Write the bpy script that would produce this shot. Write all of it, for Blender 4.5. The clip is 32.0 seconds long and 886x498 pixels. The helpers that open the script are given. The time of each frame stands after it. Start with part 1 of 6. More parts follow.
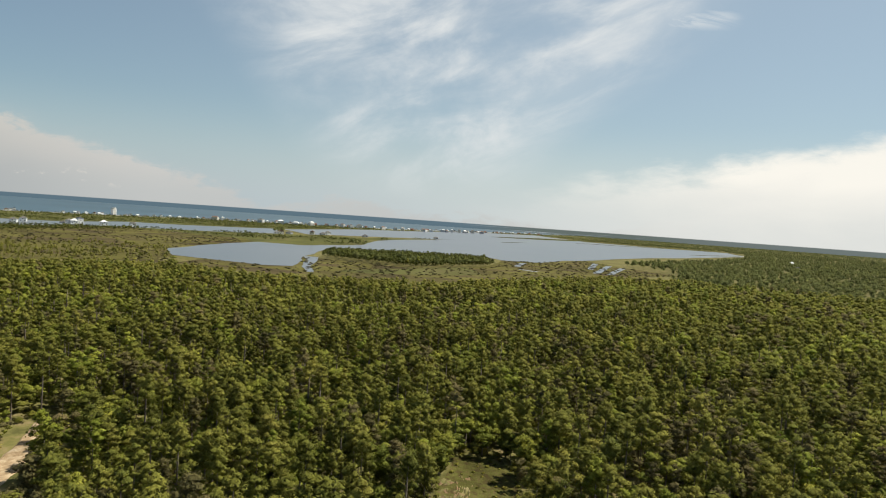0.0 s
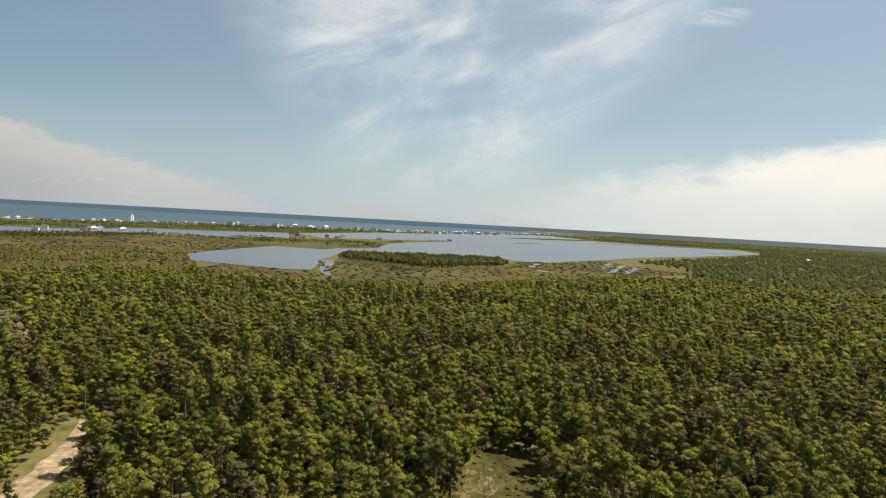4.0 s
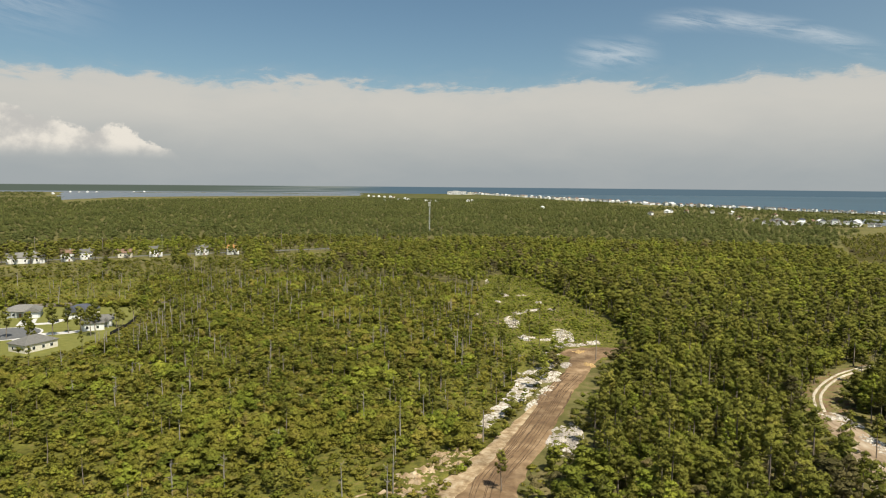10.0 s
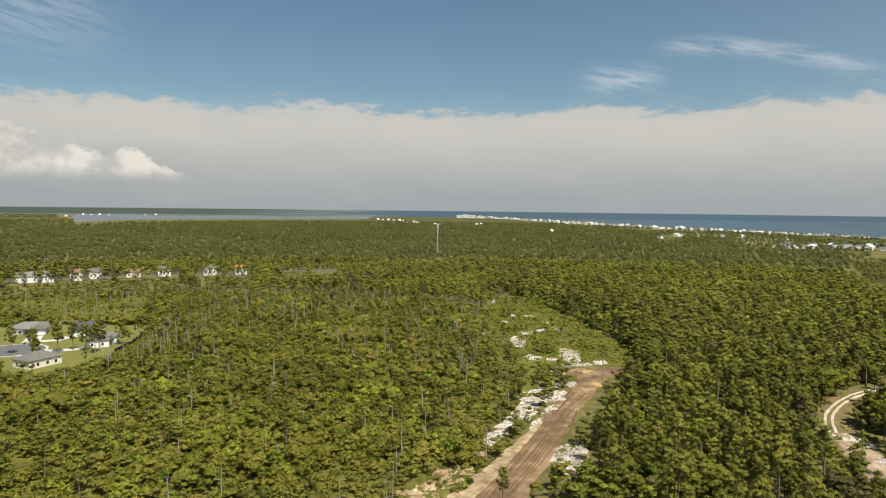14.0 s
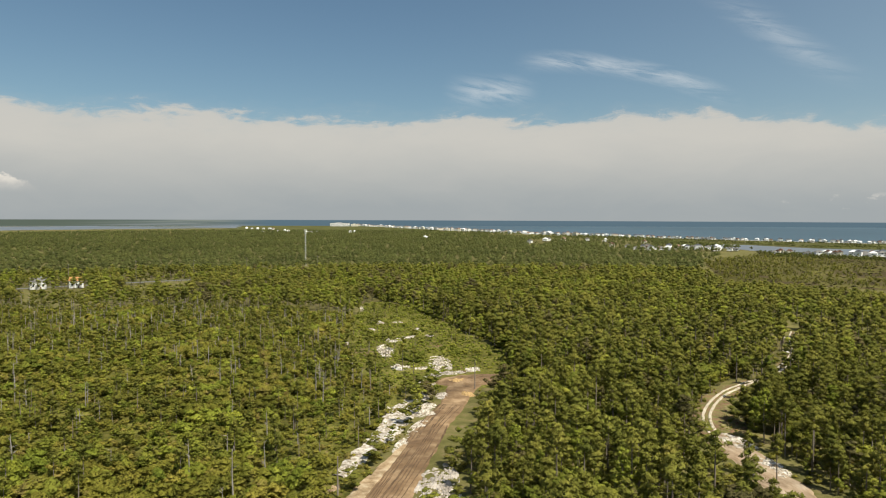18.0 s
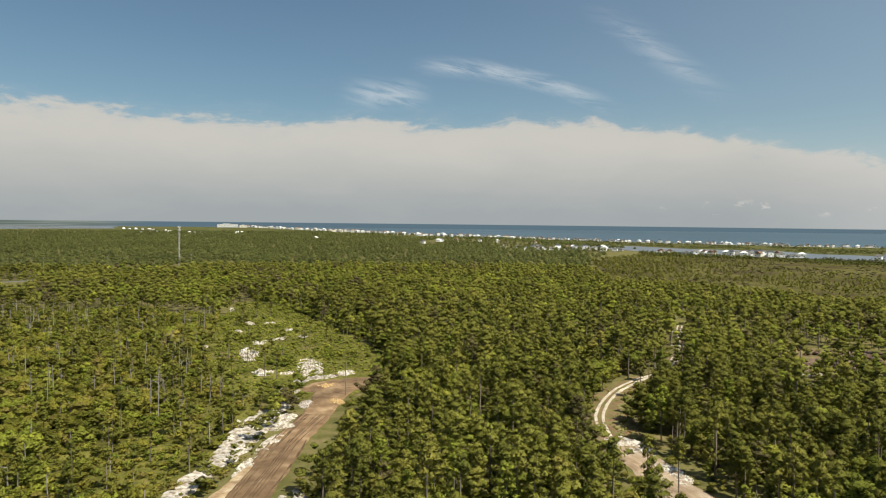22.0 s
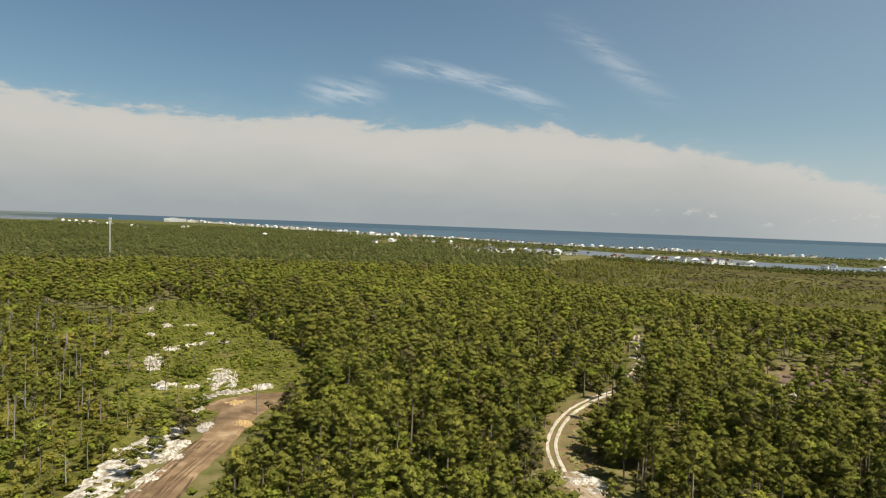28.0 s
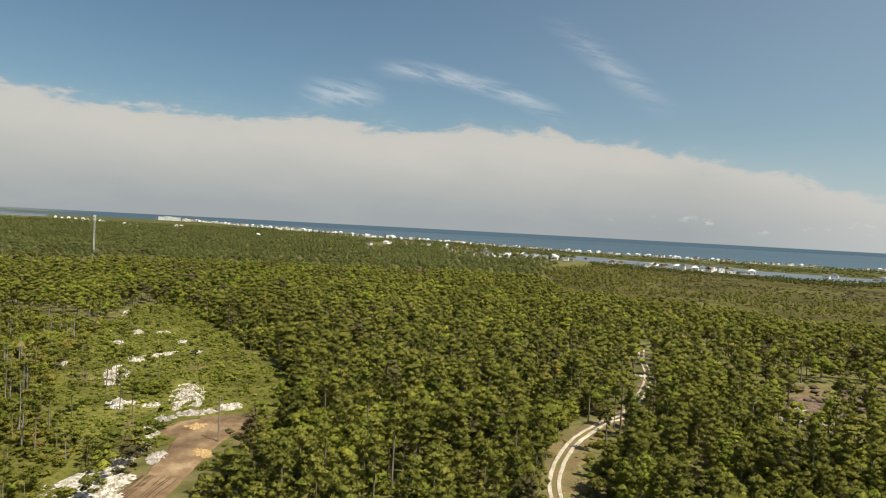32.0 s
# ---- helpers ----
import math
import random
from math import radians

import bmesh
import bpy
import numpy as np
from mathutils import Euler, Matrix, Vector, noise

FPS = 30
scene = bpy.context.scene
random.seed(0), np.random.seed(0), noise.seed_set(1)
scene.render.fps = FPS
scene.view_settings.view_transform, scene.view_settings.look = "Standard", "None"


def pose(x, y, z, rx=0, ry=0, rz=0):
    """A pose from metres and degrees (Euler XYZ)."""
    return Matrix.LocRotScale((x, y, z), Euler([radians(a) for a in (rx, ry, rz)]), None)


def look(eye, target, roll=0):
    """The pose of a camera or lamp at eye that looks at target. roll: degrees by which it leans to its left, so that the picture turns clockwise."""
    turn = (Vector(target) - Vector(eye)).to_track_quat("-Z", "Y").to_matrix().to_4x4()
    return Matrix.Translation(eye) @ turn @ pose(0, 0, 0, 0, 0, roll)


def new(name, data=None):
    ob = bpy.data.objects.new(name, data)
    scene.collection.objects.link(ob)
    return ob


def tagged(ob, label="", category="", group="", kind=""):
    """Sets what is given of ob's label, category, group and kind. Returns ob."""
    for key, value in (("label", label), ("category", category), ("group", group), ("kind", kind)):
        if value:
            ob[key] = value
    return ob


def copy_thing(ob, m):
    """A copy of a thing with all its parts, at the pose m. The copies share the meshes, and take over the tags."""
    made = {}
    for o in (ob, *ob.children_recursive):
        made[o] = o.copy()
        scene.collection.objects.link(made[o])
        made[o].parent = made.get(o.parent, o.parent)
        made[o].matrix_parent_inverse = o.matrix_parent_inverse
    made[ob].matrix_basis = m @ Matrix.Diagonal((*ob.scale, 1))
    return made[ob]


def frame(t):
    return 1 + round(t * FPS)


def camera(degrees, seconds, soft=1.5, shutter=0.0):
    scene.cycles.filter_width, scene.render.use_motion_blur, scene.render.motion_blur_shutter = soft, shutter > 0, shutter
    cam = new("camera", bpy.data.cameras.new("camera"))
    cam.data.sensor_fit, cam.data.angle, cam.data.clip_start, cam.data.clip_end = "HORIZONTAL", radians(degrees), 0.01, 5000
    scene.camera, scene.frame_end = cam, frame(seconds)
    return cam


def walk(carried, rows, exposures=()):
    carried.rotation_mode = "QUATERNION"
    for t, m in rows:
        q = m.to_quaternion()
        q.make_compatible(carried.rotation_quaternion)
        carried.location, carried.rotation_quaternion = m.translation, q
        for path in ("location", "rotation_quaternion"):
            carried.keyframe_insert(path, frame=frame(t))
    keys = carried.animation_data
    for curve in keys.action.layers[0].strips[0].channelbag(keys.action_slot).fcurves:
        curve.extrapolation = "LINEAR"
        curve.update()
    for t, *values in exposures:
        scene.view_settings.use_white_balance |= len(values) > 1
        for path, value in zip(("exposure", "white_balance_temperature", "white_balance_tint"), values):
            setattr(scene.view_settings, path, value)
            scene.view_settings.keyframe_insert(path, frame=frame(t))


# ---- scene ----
cam = camera(66.32, 32.0, soft=1.05)
PATH = [
    (0, (20.88, 31.95, 55.75), (120.201, 42.672, 51.301), 3.991),
    (0.5, (19.55, 32.20, 55.86), (118.858, 43.241, 51.735), 4.009),
    (1, (18.01, 32.29, 55.65), (117.289, 43.510, 51.538), 3.865),
    (1.5, (16.37, 32.30, 55.77), (115.634, 43.587, 51.417), 3.711),
    (2, (14.72, 32.32, 55.83), (113.967, 43.770, 51.539), 3.647),
    (2.5, (13.69, 32.45, 56.01), (112.931, 43.994, 51.711), 3.563),
    (3, (13.30, 32.65, 56.13), (112.516, 44.353, 51.835), 3.460),
    (3.5, (13.10, 32.78, 56.09), (112.282, 44.813, 51.776), 3.291),
    (5.5, (12.57, 33.04, 55.69), (111.348, 48.010, 51.477), 3.073),
    (6, (11.38, 32.89, 55.58), (110.086, 48.327, 51.253), 3.101),
    (6.5, (10.71, 32.78, 55.60), (109.289, 49.002, 51.219), 3.109),
    (7, (9.53, 32.72, 55.83), (108.143, 48.755, 51.488), 3.191),
    (7.5, (9.89, 32.75, 55.49), (108.515, 48.675, 51.145), 3.136),
    (7.7, (11.86, 32.32, 54.86), (110.323, 49.153, 50.256), 3.067),
    (7.8, (12.84, 32.11, 54.55), (110.760, 51.851, 49.811), 3.032),
    (7.9, (13.83, 31.89, 54.23), (110.306, 57.745, 49.366), 2.997),
    (8, (14.81, 31.68, 53.92), (108.195, 67.103, 48.922), 2.963),
    (8.1, (13.57, 29.67, 54.99), (100.294, 79.136, 49.397), 2.925),
    (8.2, (12.32, 27.66, 56.07), (91.926, 87.862, 49.872), 2.888),
    (8.3, (11.07, 25.65, 57.15), (80.547, 97.251, 50.347), 2.851),
    (8.4, (9.83, 23.63, 58.22), (66.618, 105.546, 50.142), 3.047),
    (8.5, (8.58, 21.62, 59.30), (52.731, 110.884, 50.177), 2.614),
    (8.6, (7.34, 19.61, 60.38), (38.048, 114.320, 51.044), 1.754),
    (8.7, (6.09, 17.60, 61.45), (25.831, 115.167, 51.917), 1.600),
    (8.8, (4.84, 15.59, 62.53), (18.518, 114.169, 52.789), 1.445),
    (9, (2.35, 11.57, 64.68), (12.339, 110.547, 54.533), 1.136),
    (9.5, (-0.72, 1.40, 69.03), (2.073, 100.855, 58.949), 0.428),
    (10, (-1.02, 0.14, 69.07), (0.580, 99.678, 59.565), 0.499),
    (10.5, (-0.91, -0.04, 68.76), (0.281, 99.556, 59.840), 0.498),
    (11, (-0.34, -0.23, 68.61), (-0.599, 99.415, 60.210), 0.562),
    (11.5, (-0.24, -0.43, 68.33), (-0.548, 99.260, 60.496), 0.663),
    (12, (-0.22, -0.27, 68.09), (-0.478, 99.461, 60.757), 0.679),
    (12.5, (0.06, -0.08, 67.96), (-0.148, 99.682, 61.005), 0.703),
    (13, (0.00, -0.00, 68.00), (0.000, 99.781, 61.383), 0.781),
    (13.5, (0.15, 0.27, 66.95), (0.337, 100.077, 60.675), 0.707),
    (14, (0.75, 1.02, 66.42), (0.940, 100.835, 60.412), 0.658),
    (14.5, (0.99, 1.82, 65.96), (1.237, 101.657, 60.194), 0.608),
    (16.5, (1.89, 6.59, 65.51), (2.525, 106.461, 60.395), 0.719),
    (17, (3.14, 10.92, 64.80), (7.314, 110.709, 59.868), 0.594),
    (17.5, (5.86, 19.93, 63.26), (16.612, 119.236, 58.427), 0.223),
    (18, (8.68, 28.80, 61.19), (27.031, 126.994, 56.562), 0.218),
    (18.5, (12.73, 39.17, 58.33), (43.828, 134.100, 53.802), 0.099),
    (19, (13.96, 42.01, 57.26), (46.047, 136.622, 52.947), 0.404),
    (19.5, (15.47, 43.93, 57.16), (47.615, 138.518, 52.821), 0.413),
    (20, (16.77, 46.08, 56.62), (49.151, 140.596, 52.309), 0.477),
    (20.5, (18.01, 48.22, 56.02), (50.634, 142.654, 51.741), 0.493),
    (21, (19.38, 50.47, 55.52), (52.190, 144.832, 51.223), 0.500),
    (21.5, (20.94, 52.27, 54.91), (53.723, 146.657, 50.812), 0.582),
    (22, (22.55, 54.55, 54.56), (55.759, 148.791, 50.493), 0.640),
    (22.5, (24.02, 57.72, 53.90), (64.562, 149.047, 49.999), 0.748),
    (23, (25.21, 59.96, 53.62), (66.406, 151.004, 49.779), 0.899),
    (23.5, (26.46, 61.60, 53.44), (67.781, 152.586, 49.643), 1.051),
    (24, (27.73, 63.43, 53.40), (69.071, 154.402, 49.572), 1.147),
    (24.5, (29.07, 65.32, 53.14), (70.479, 156.262, 49.350), 1.295),
    (25, (30.30, 67.24, 53.11), (71.521, 158.274, 49.371), 1.471),
    (25.5, (31.57, 69.00, 52.86), (72.570, 160.137, 49.178), 1.661),
    (27.5, (36.59, 77.75, 52.48), (75.882, 169.630, 48.725), 2.029),
    (28, (37.82, 80.03, 52.60), (77.207, 171.866, 48.835), 2.137),
    (28.5, (39.06, 82.33, 52.42), (78.533, 174.140, 48.720), 2.237),
    (29, (40.34, 84.70, 52.54), (79.867, 176.481, 48.863), 2.322),
    (29.5, (41.63, 87.27, 52.43), (81.154, 179.055, 48.768), 2.436),
    (30, (42.96, 89.74, 52.37), (82.485, 181.529, 48.752), 2.569),
    (30.5, (44.24, 92.34, 52.31), (83.820, 184.103, 48.728), 2.669),
    (31, (45.48, 94.97, 52.32), (85.103, 186.720, 48.861), 2.823),
    (31.5, (46.50, 97.31, 52.41), (86.221, 189.028, 49.118), 2.932),
    (32, (47.38, 99.12, 52.91), (87.274, 190.758, 49.616), 3.047),
]
walk(cam, [(t, look(eye, target, roll)) for t, eye, target, roll in PATH],
     exposures=((0.0, 0.3), (32.0, 0.3)))

# ---- world, sun ----
SUN_AZ, SUN_EL = 150.0, 58.0          # degrees, clockwise from +Y
world = bpy.data.worlds.new("sky")
scene.world = world
world.use_nodes = True
wn, wl = world.node_tree.nodes, world.node_tree.links
wn.clear()


def wmath(op, a, b=None, clamp=False):
    n = wn.new("ShaderNodeMath")
    n.operation, n.use_clamp = op, clamp
    for k, v in ((0, a), (1, b)):
        if v is None:
            continue
        if isinstance(v, (int, float)):
            n.inputs[k].default_value = v
        else:
            wl.new(v, n.inputs[k])
    return n.outputs[0]


def wramp(x, lo, hi, a=0.0, b=1.0, smooth=True):
    n = wn.new("ShaderNodeMapRange")
    n.interpolation_type = "SMOOTHSTEP" if smooth else "LINEAR"
    wl.new(x, n.inputs[0])
    for k, v in ((1, lo), (2, hi), (3, a), (4, b)):
        if isinstance(v, (int, float)):
            n.inputs[k].default_value = v
        else:
            wl.new(v, n.inputs[k])
    return n.outputs[0]


def wmix(f, a, b):
    n = wn.new("ShaderNodeMix")
    n.data_type = "RGBA"
    for k, v in ((0, f), (6, a), (7, b)):
        if isinstance(v, (int, float, tuple)):
            n.inputs[k].default_value = v
        else:
            wl.new(v, n.inputs[k])
    return n.outputs[2]


sky = wn.new("ShaderNodeTexSky")
sky.sky_type, sky.sun_disc = "NISHITA", False
sky.sun_elevation, sky.sun_rotation = radians(SUN_EL), radians(SUN_AZ)
sky.altitude, sky.air_density, sky.dust_density, sky.ozone_density = 60, 1.0, 0.6, 1.5
coord = wn.new("ShaderNodeTexCoord").outputs["Generated"]
sep = wn.new("ShaderNodeSeparateXYZ")
wl.new(coord, sep.inputs[0])
dx, dy, dz = sep.outputs
el = wmath("MULTIPLY", wmath("ARCSINE", dz), 57.2958)
az = wmath("MULTIPLY", wmath("ARCTAN2", dx, dy), 57.2958)


def wnoise(scale, detail, rough, stretch=(1, 1, 1), turn=0.0, distort=0.0):
    m = wn.new("ShaderNodeMapping")
    m.inputs[3].default_value = stretch
    m.inputs[2].default_value = (0, 0, turn)
    wl.new(coord, m.inputs[0])
    n = wn.new("ShaderNodeTexNoise")
    n.inputs["Scale"].default_value, n.inputs["Detail"].default_value = scale, detail
    n.inputs["Roughness"].default_value, n.inputs["Distortion"].default_value = rough, distort
    wl.new(m.outputs[0], n.inputs["Vector"])
    return n.outputs[0]


def plane(along, across, turn, detail, rough, distort=0.0):
    """A noise over the sky in degrees of azimuth and elevation, drawn out along a slant."""
    c_, s_ = math.cos(turn), math.sin(turn)
    u = wmath("ADD", wmath("MULTIPLY", az, c_ * along), wmath("MULTIPLY", el, s_ * along))
    v = wmath("ADD", wmath("MULTIPLY", az, -s_ * across), wmath("MULTIPLY", el, c_ * across))
    m = wn.new("ShaderNodeCombineXYZ")
    wl.new(u, m.inputs[0])
    wl.new(v, m.inputs[1])
    n = wn.new("ShaderNodeTexNoise")
    n.inputs["Scale"].default_value, n.inputs["Detail"].default_value = 1.0, detail
    n.inputs["Roughness"].default_value, n.inputs["Distortion"].default_value = rough, distort
    wl.new(m.outputs[0], n.inputs["Vector"])
    return n.outputs[0]


def band(x, mid, half, soft):
    return wramp(wmath("ABSOLUTE", wmath("SUBTRACT", x, mid)), wmath("SUBTRACT", half, soft) if not isinstance(half, (int, float)) else half - soft,
                 wmath("ADD", half, soft) if not isinstance(half, (int, float)) else half + soft, 1.0, 0.0)


puff = plane(0.11, 0.30, 0.0, 9.0, 0.58, 0.3)
fine = plane(0.45, 1.3, 0.05, 8.0, 0.62, 0.5)
wave = wmath("ADD", wmath("MULTIPLY", wmath("SUBTRACT", puff, 0.5), 5.0), wmath("MULTIPLY", wmath("SUBTRACT", fine, 0.5), 2.4))
# the sheet of cloud over the sea: its upper edge sinks to the horizon along the coast
top = wmath("ADD", wramp(az, 37.0, 69.0, 8.3, 0.5, False), wave)
under = wmath("SUBTRACT", top, el)
sheet_cloud = wmath("MULTIPLY", wmath("ADD", wmath("MULTIPLY", wramp(under, -0.15, 0.75), 0.78), wmath("MULTIPLY", wramp(under, -1.3, 1.8), 0.17)), 1.0)
# bright cloud further along, towards the sun
top_two = wmath("ADD", wramp(az, 82.0, 118.0, 1.2, 8.6, False), wmath("MULTIPLY", wave, 0.9))
bright = wmath("MULTIPLY", wramp(wmath("SUBTRACT", top_two, el), -0.5, 2.0), wramp(az, 82.0, 108.0, 0.0, 1.0))
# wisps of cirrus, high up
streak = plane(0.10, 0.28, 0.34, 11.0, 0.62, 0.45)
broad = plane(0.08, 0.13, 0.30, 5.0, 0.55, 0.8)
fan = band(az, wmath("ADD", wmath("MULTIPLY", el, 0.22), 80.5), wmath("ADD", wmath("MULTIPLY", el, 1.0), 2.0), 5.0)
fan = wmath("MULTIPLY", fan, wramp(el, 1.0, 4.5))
thread = plane(0.22, 1.5, -0.22, 10.0, 0.66, 0.5)
bow = wmath("SUBTRACT", 12.7, wmath("MULTIPLY", wmath("POWER", wmath("ABSOLUTE", wmath("SUBTRACT", az, 18.6)), 2.0), 0.016))
long_wisp = wmath("MULTIPLY", band(az, 25.5, 7.0, 2.5), band(wmath("SUBTRACT", el, bow), 0.0, 0.45, 0.65))
near_wisp = wmath("MULTIPLY", band(az, 14.5, 2.6, 1.8), band(el, 10.4, 0.8, 0.9))
tall_wisp = wmath("MULTIPLY", band(wmath("SUBTRACT", az, wmath("MULTIPLY", wmath("SUBTRACT", 16.1, el), 1.27)), 33.3, 0.7, 2.0), band(el, 13.4, 2.6, 2.0))
left_wisp = wmath("MULTIPLY", band(az, -31.0, 4.0, 4.0), band(el, 13.5, 2.0, 2.5))
high_tuft = wmath("MULTIPLY", band(az, 103.0, 2.4, 1.2), band(el, 16.5, 0.45, 0.6))
thin = wmath("ADD", wmath("MULTIPLY", long_wisp, 0.50), wmath("MULTIPLY", near_wisp, 0.42))
thin = wmath("ADD", thin, wmath("MULTIPLY", tall_wisp, 0.36))
thin = wmath("ADD", wmath("ADD", thin, wmath("MULTIPLY", left_wisp, 0.30)), wmath("MULTIPLY", high_tuft, 0.8))
thin = wmath("MULTIPLY", wramp(thread, 0.32, 0.64), thin, True)
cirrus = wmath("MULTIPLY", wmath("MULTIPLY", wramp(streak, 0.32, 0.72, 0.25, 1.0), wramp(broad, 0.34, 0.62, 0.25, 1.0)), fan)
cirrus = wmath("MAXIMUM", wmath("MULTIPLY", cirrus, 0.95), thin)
haze = wramp(el, 0.0, 9.0, 0.85, 0.0)
# small heaps far out over the sea
puffs = wmath("MULTIPLY", wmath("MULTIPLY", wramp(plane(0.55, 0.9, 0.0, 6.0, 0.6), 0.58, 0.66), band(el, 1.3, 0.45, 0.35)), wmath("MULTIPLY", band(az, 50.0, 12.0, 4.0), 0.55))
# heaped cloud inland
heap = wnoise(19.0, 8.0, 0.62, (1, 1, 1.2))
heap_top = wmath("ADD", wramp(az, -34.0, -20.0, 6.6, 2.6, False), wmath("MULTIPLY", wmath("SUBTRACT", heap, 0.5), 5.5))
heaped = wmath("MULTIPLY", wmath("MULTIPLY", wramp(wmath("SUBTRACT", heap_top, el), -0.1, 0.35), wramp(el, 1.6, 3.0)), wramp(az, -18.5, -21.5))
mound = wnoise(20.0, 6.0, 0.6, (1, 1, 1.2))

GAIN = 0.076
base = wn.new("ShaderNodeVectorMath")
base.operation = "MULTIPLY"
wl.new(sky.outputs[0], base.inputs[0])
base.inputs[1].default_value = (GAIN * 0.80, GAIN * 0.90, GAIN * 0.86)
col = base.outputs[0]
col = wmix(haze, col, wmix(wramp(az, 60.0, 100.0), (0.34, 0.40, 0.44, 1), (0.52, 0.55, 0.54, 1)))
col = wmix(wramp(az, 0.0, 112.0, 0.0, 0.38), col, (0.50, 0.57, 0.60, 1))
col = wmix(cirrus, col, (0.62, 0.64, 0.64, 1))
tone = wmix(wmath("ADD", wramp(el, 0.0, 7.0), wmath("MULTIPLY", wmath("SUBTRACT", puff, 0.5), 0.5)), (0.295, 0.318, 0.325, 1), (0.492, 0.474, 0.432, 1))
tone = wmix(wramp(az, 42.0, 62.0), tone, wmix(wramp(el, 0.0, 5.0), (0.44, 0.45, 0.44, 1), (0.56, 0.53, 0.49, 1)))
col = wmix(sheet_cloud, col, tone)
tone_two = wmix(wmath("ADD", wramp(el, 0.0, 6.0), wmath("MULTIPLY", wmath("SUBTRACT", puff, 0.5), 0.8)), (0.60, 0.61, 0.585, 1), (0.78, 0.755, 0.69, 1))
col = wmix(bright, col, tone_two)
col = wmix(puffs, col, (0.60, 0.57, 0.52, 1))
col = wmix(heaped, col, wmix(wramp(mound, 0.38, 0.62), (0.44, 0.43, 0.405, 1), (0.66, 0.62, 0.55, 1)))
# the sea, the far woods and the far marshes go on below the horizon, haze painted into their colours
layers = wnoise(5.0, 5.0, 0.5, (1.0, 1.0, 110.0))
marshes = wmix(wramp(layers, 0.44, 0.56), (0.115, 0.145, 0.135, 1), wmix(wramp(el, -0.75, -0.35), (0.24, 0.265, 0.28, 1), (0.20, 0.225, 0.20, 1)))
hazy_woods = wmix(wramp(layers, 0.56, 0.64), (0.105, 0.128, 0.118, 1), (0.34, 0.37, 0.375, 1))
hazed_far_land = wmix(wramp(az, 84.0, 93.0), (0.090, 0.140, 0.174, 1), hazy_woods)
hazed_far_land = wmix(wramp(az, 99.0, 106.0), hazed_far_land, (0.125, 0.148, 0.142, 1))
hazed_far_land = wmix(wramp(az, -3.0, -9.0), hazed_far_land, marshes)
hazed_far_land = wmix(wmath("MULTIPLY", wramp(az, -9.0, -20.0), wramp(el, -0.80, -0.62)), hazed_far_land, (0.095, 0.118, 0.092, 1))
col = wmix(wramp(el, -0.28, -0.20), hazed_far_land, col)
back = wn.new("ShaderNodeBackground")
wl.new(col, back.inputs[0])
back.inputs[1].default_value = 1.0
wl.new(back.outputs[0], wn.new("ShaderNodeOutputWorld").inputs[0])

lamp = bpy.data.lights.new("sun", "SUN")
lamp.energy, lamp.angle, lamp.color = 5.0, radians(0.6), (1.0, 0.935, 0.795)
sun = new("sun", lamp)
a, e = radians(SUN_AZ), radians(SUN_EL)
sun.matrix_world = look((300 * math.sin(a) * math.cos(e), 300 * math.cos(a) * math.cos(e), 300 * math.sin(e)), (0, 0, 0))


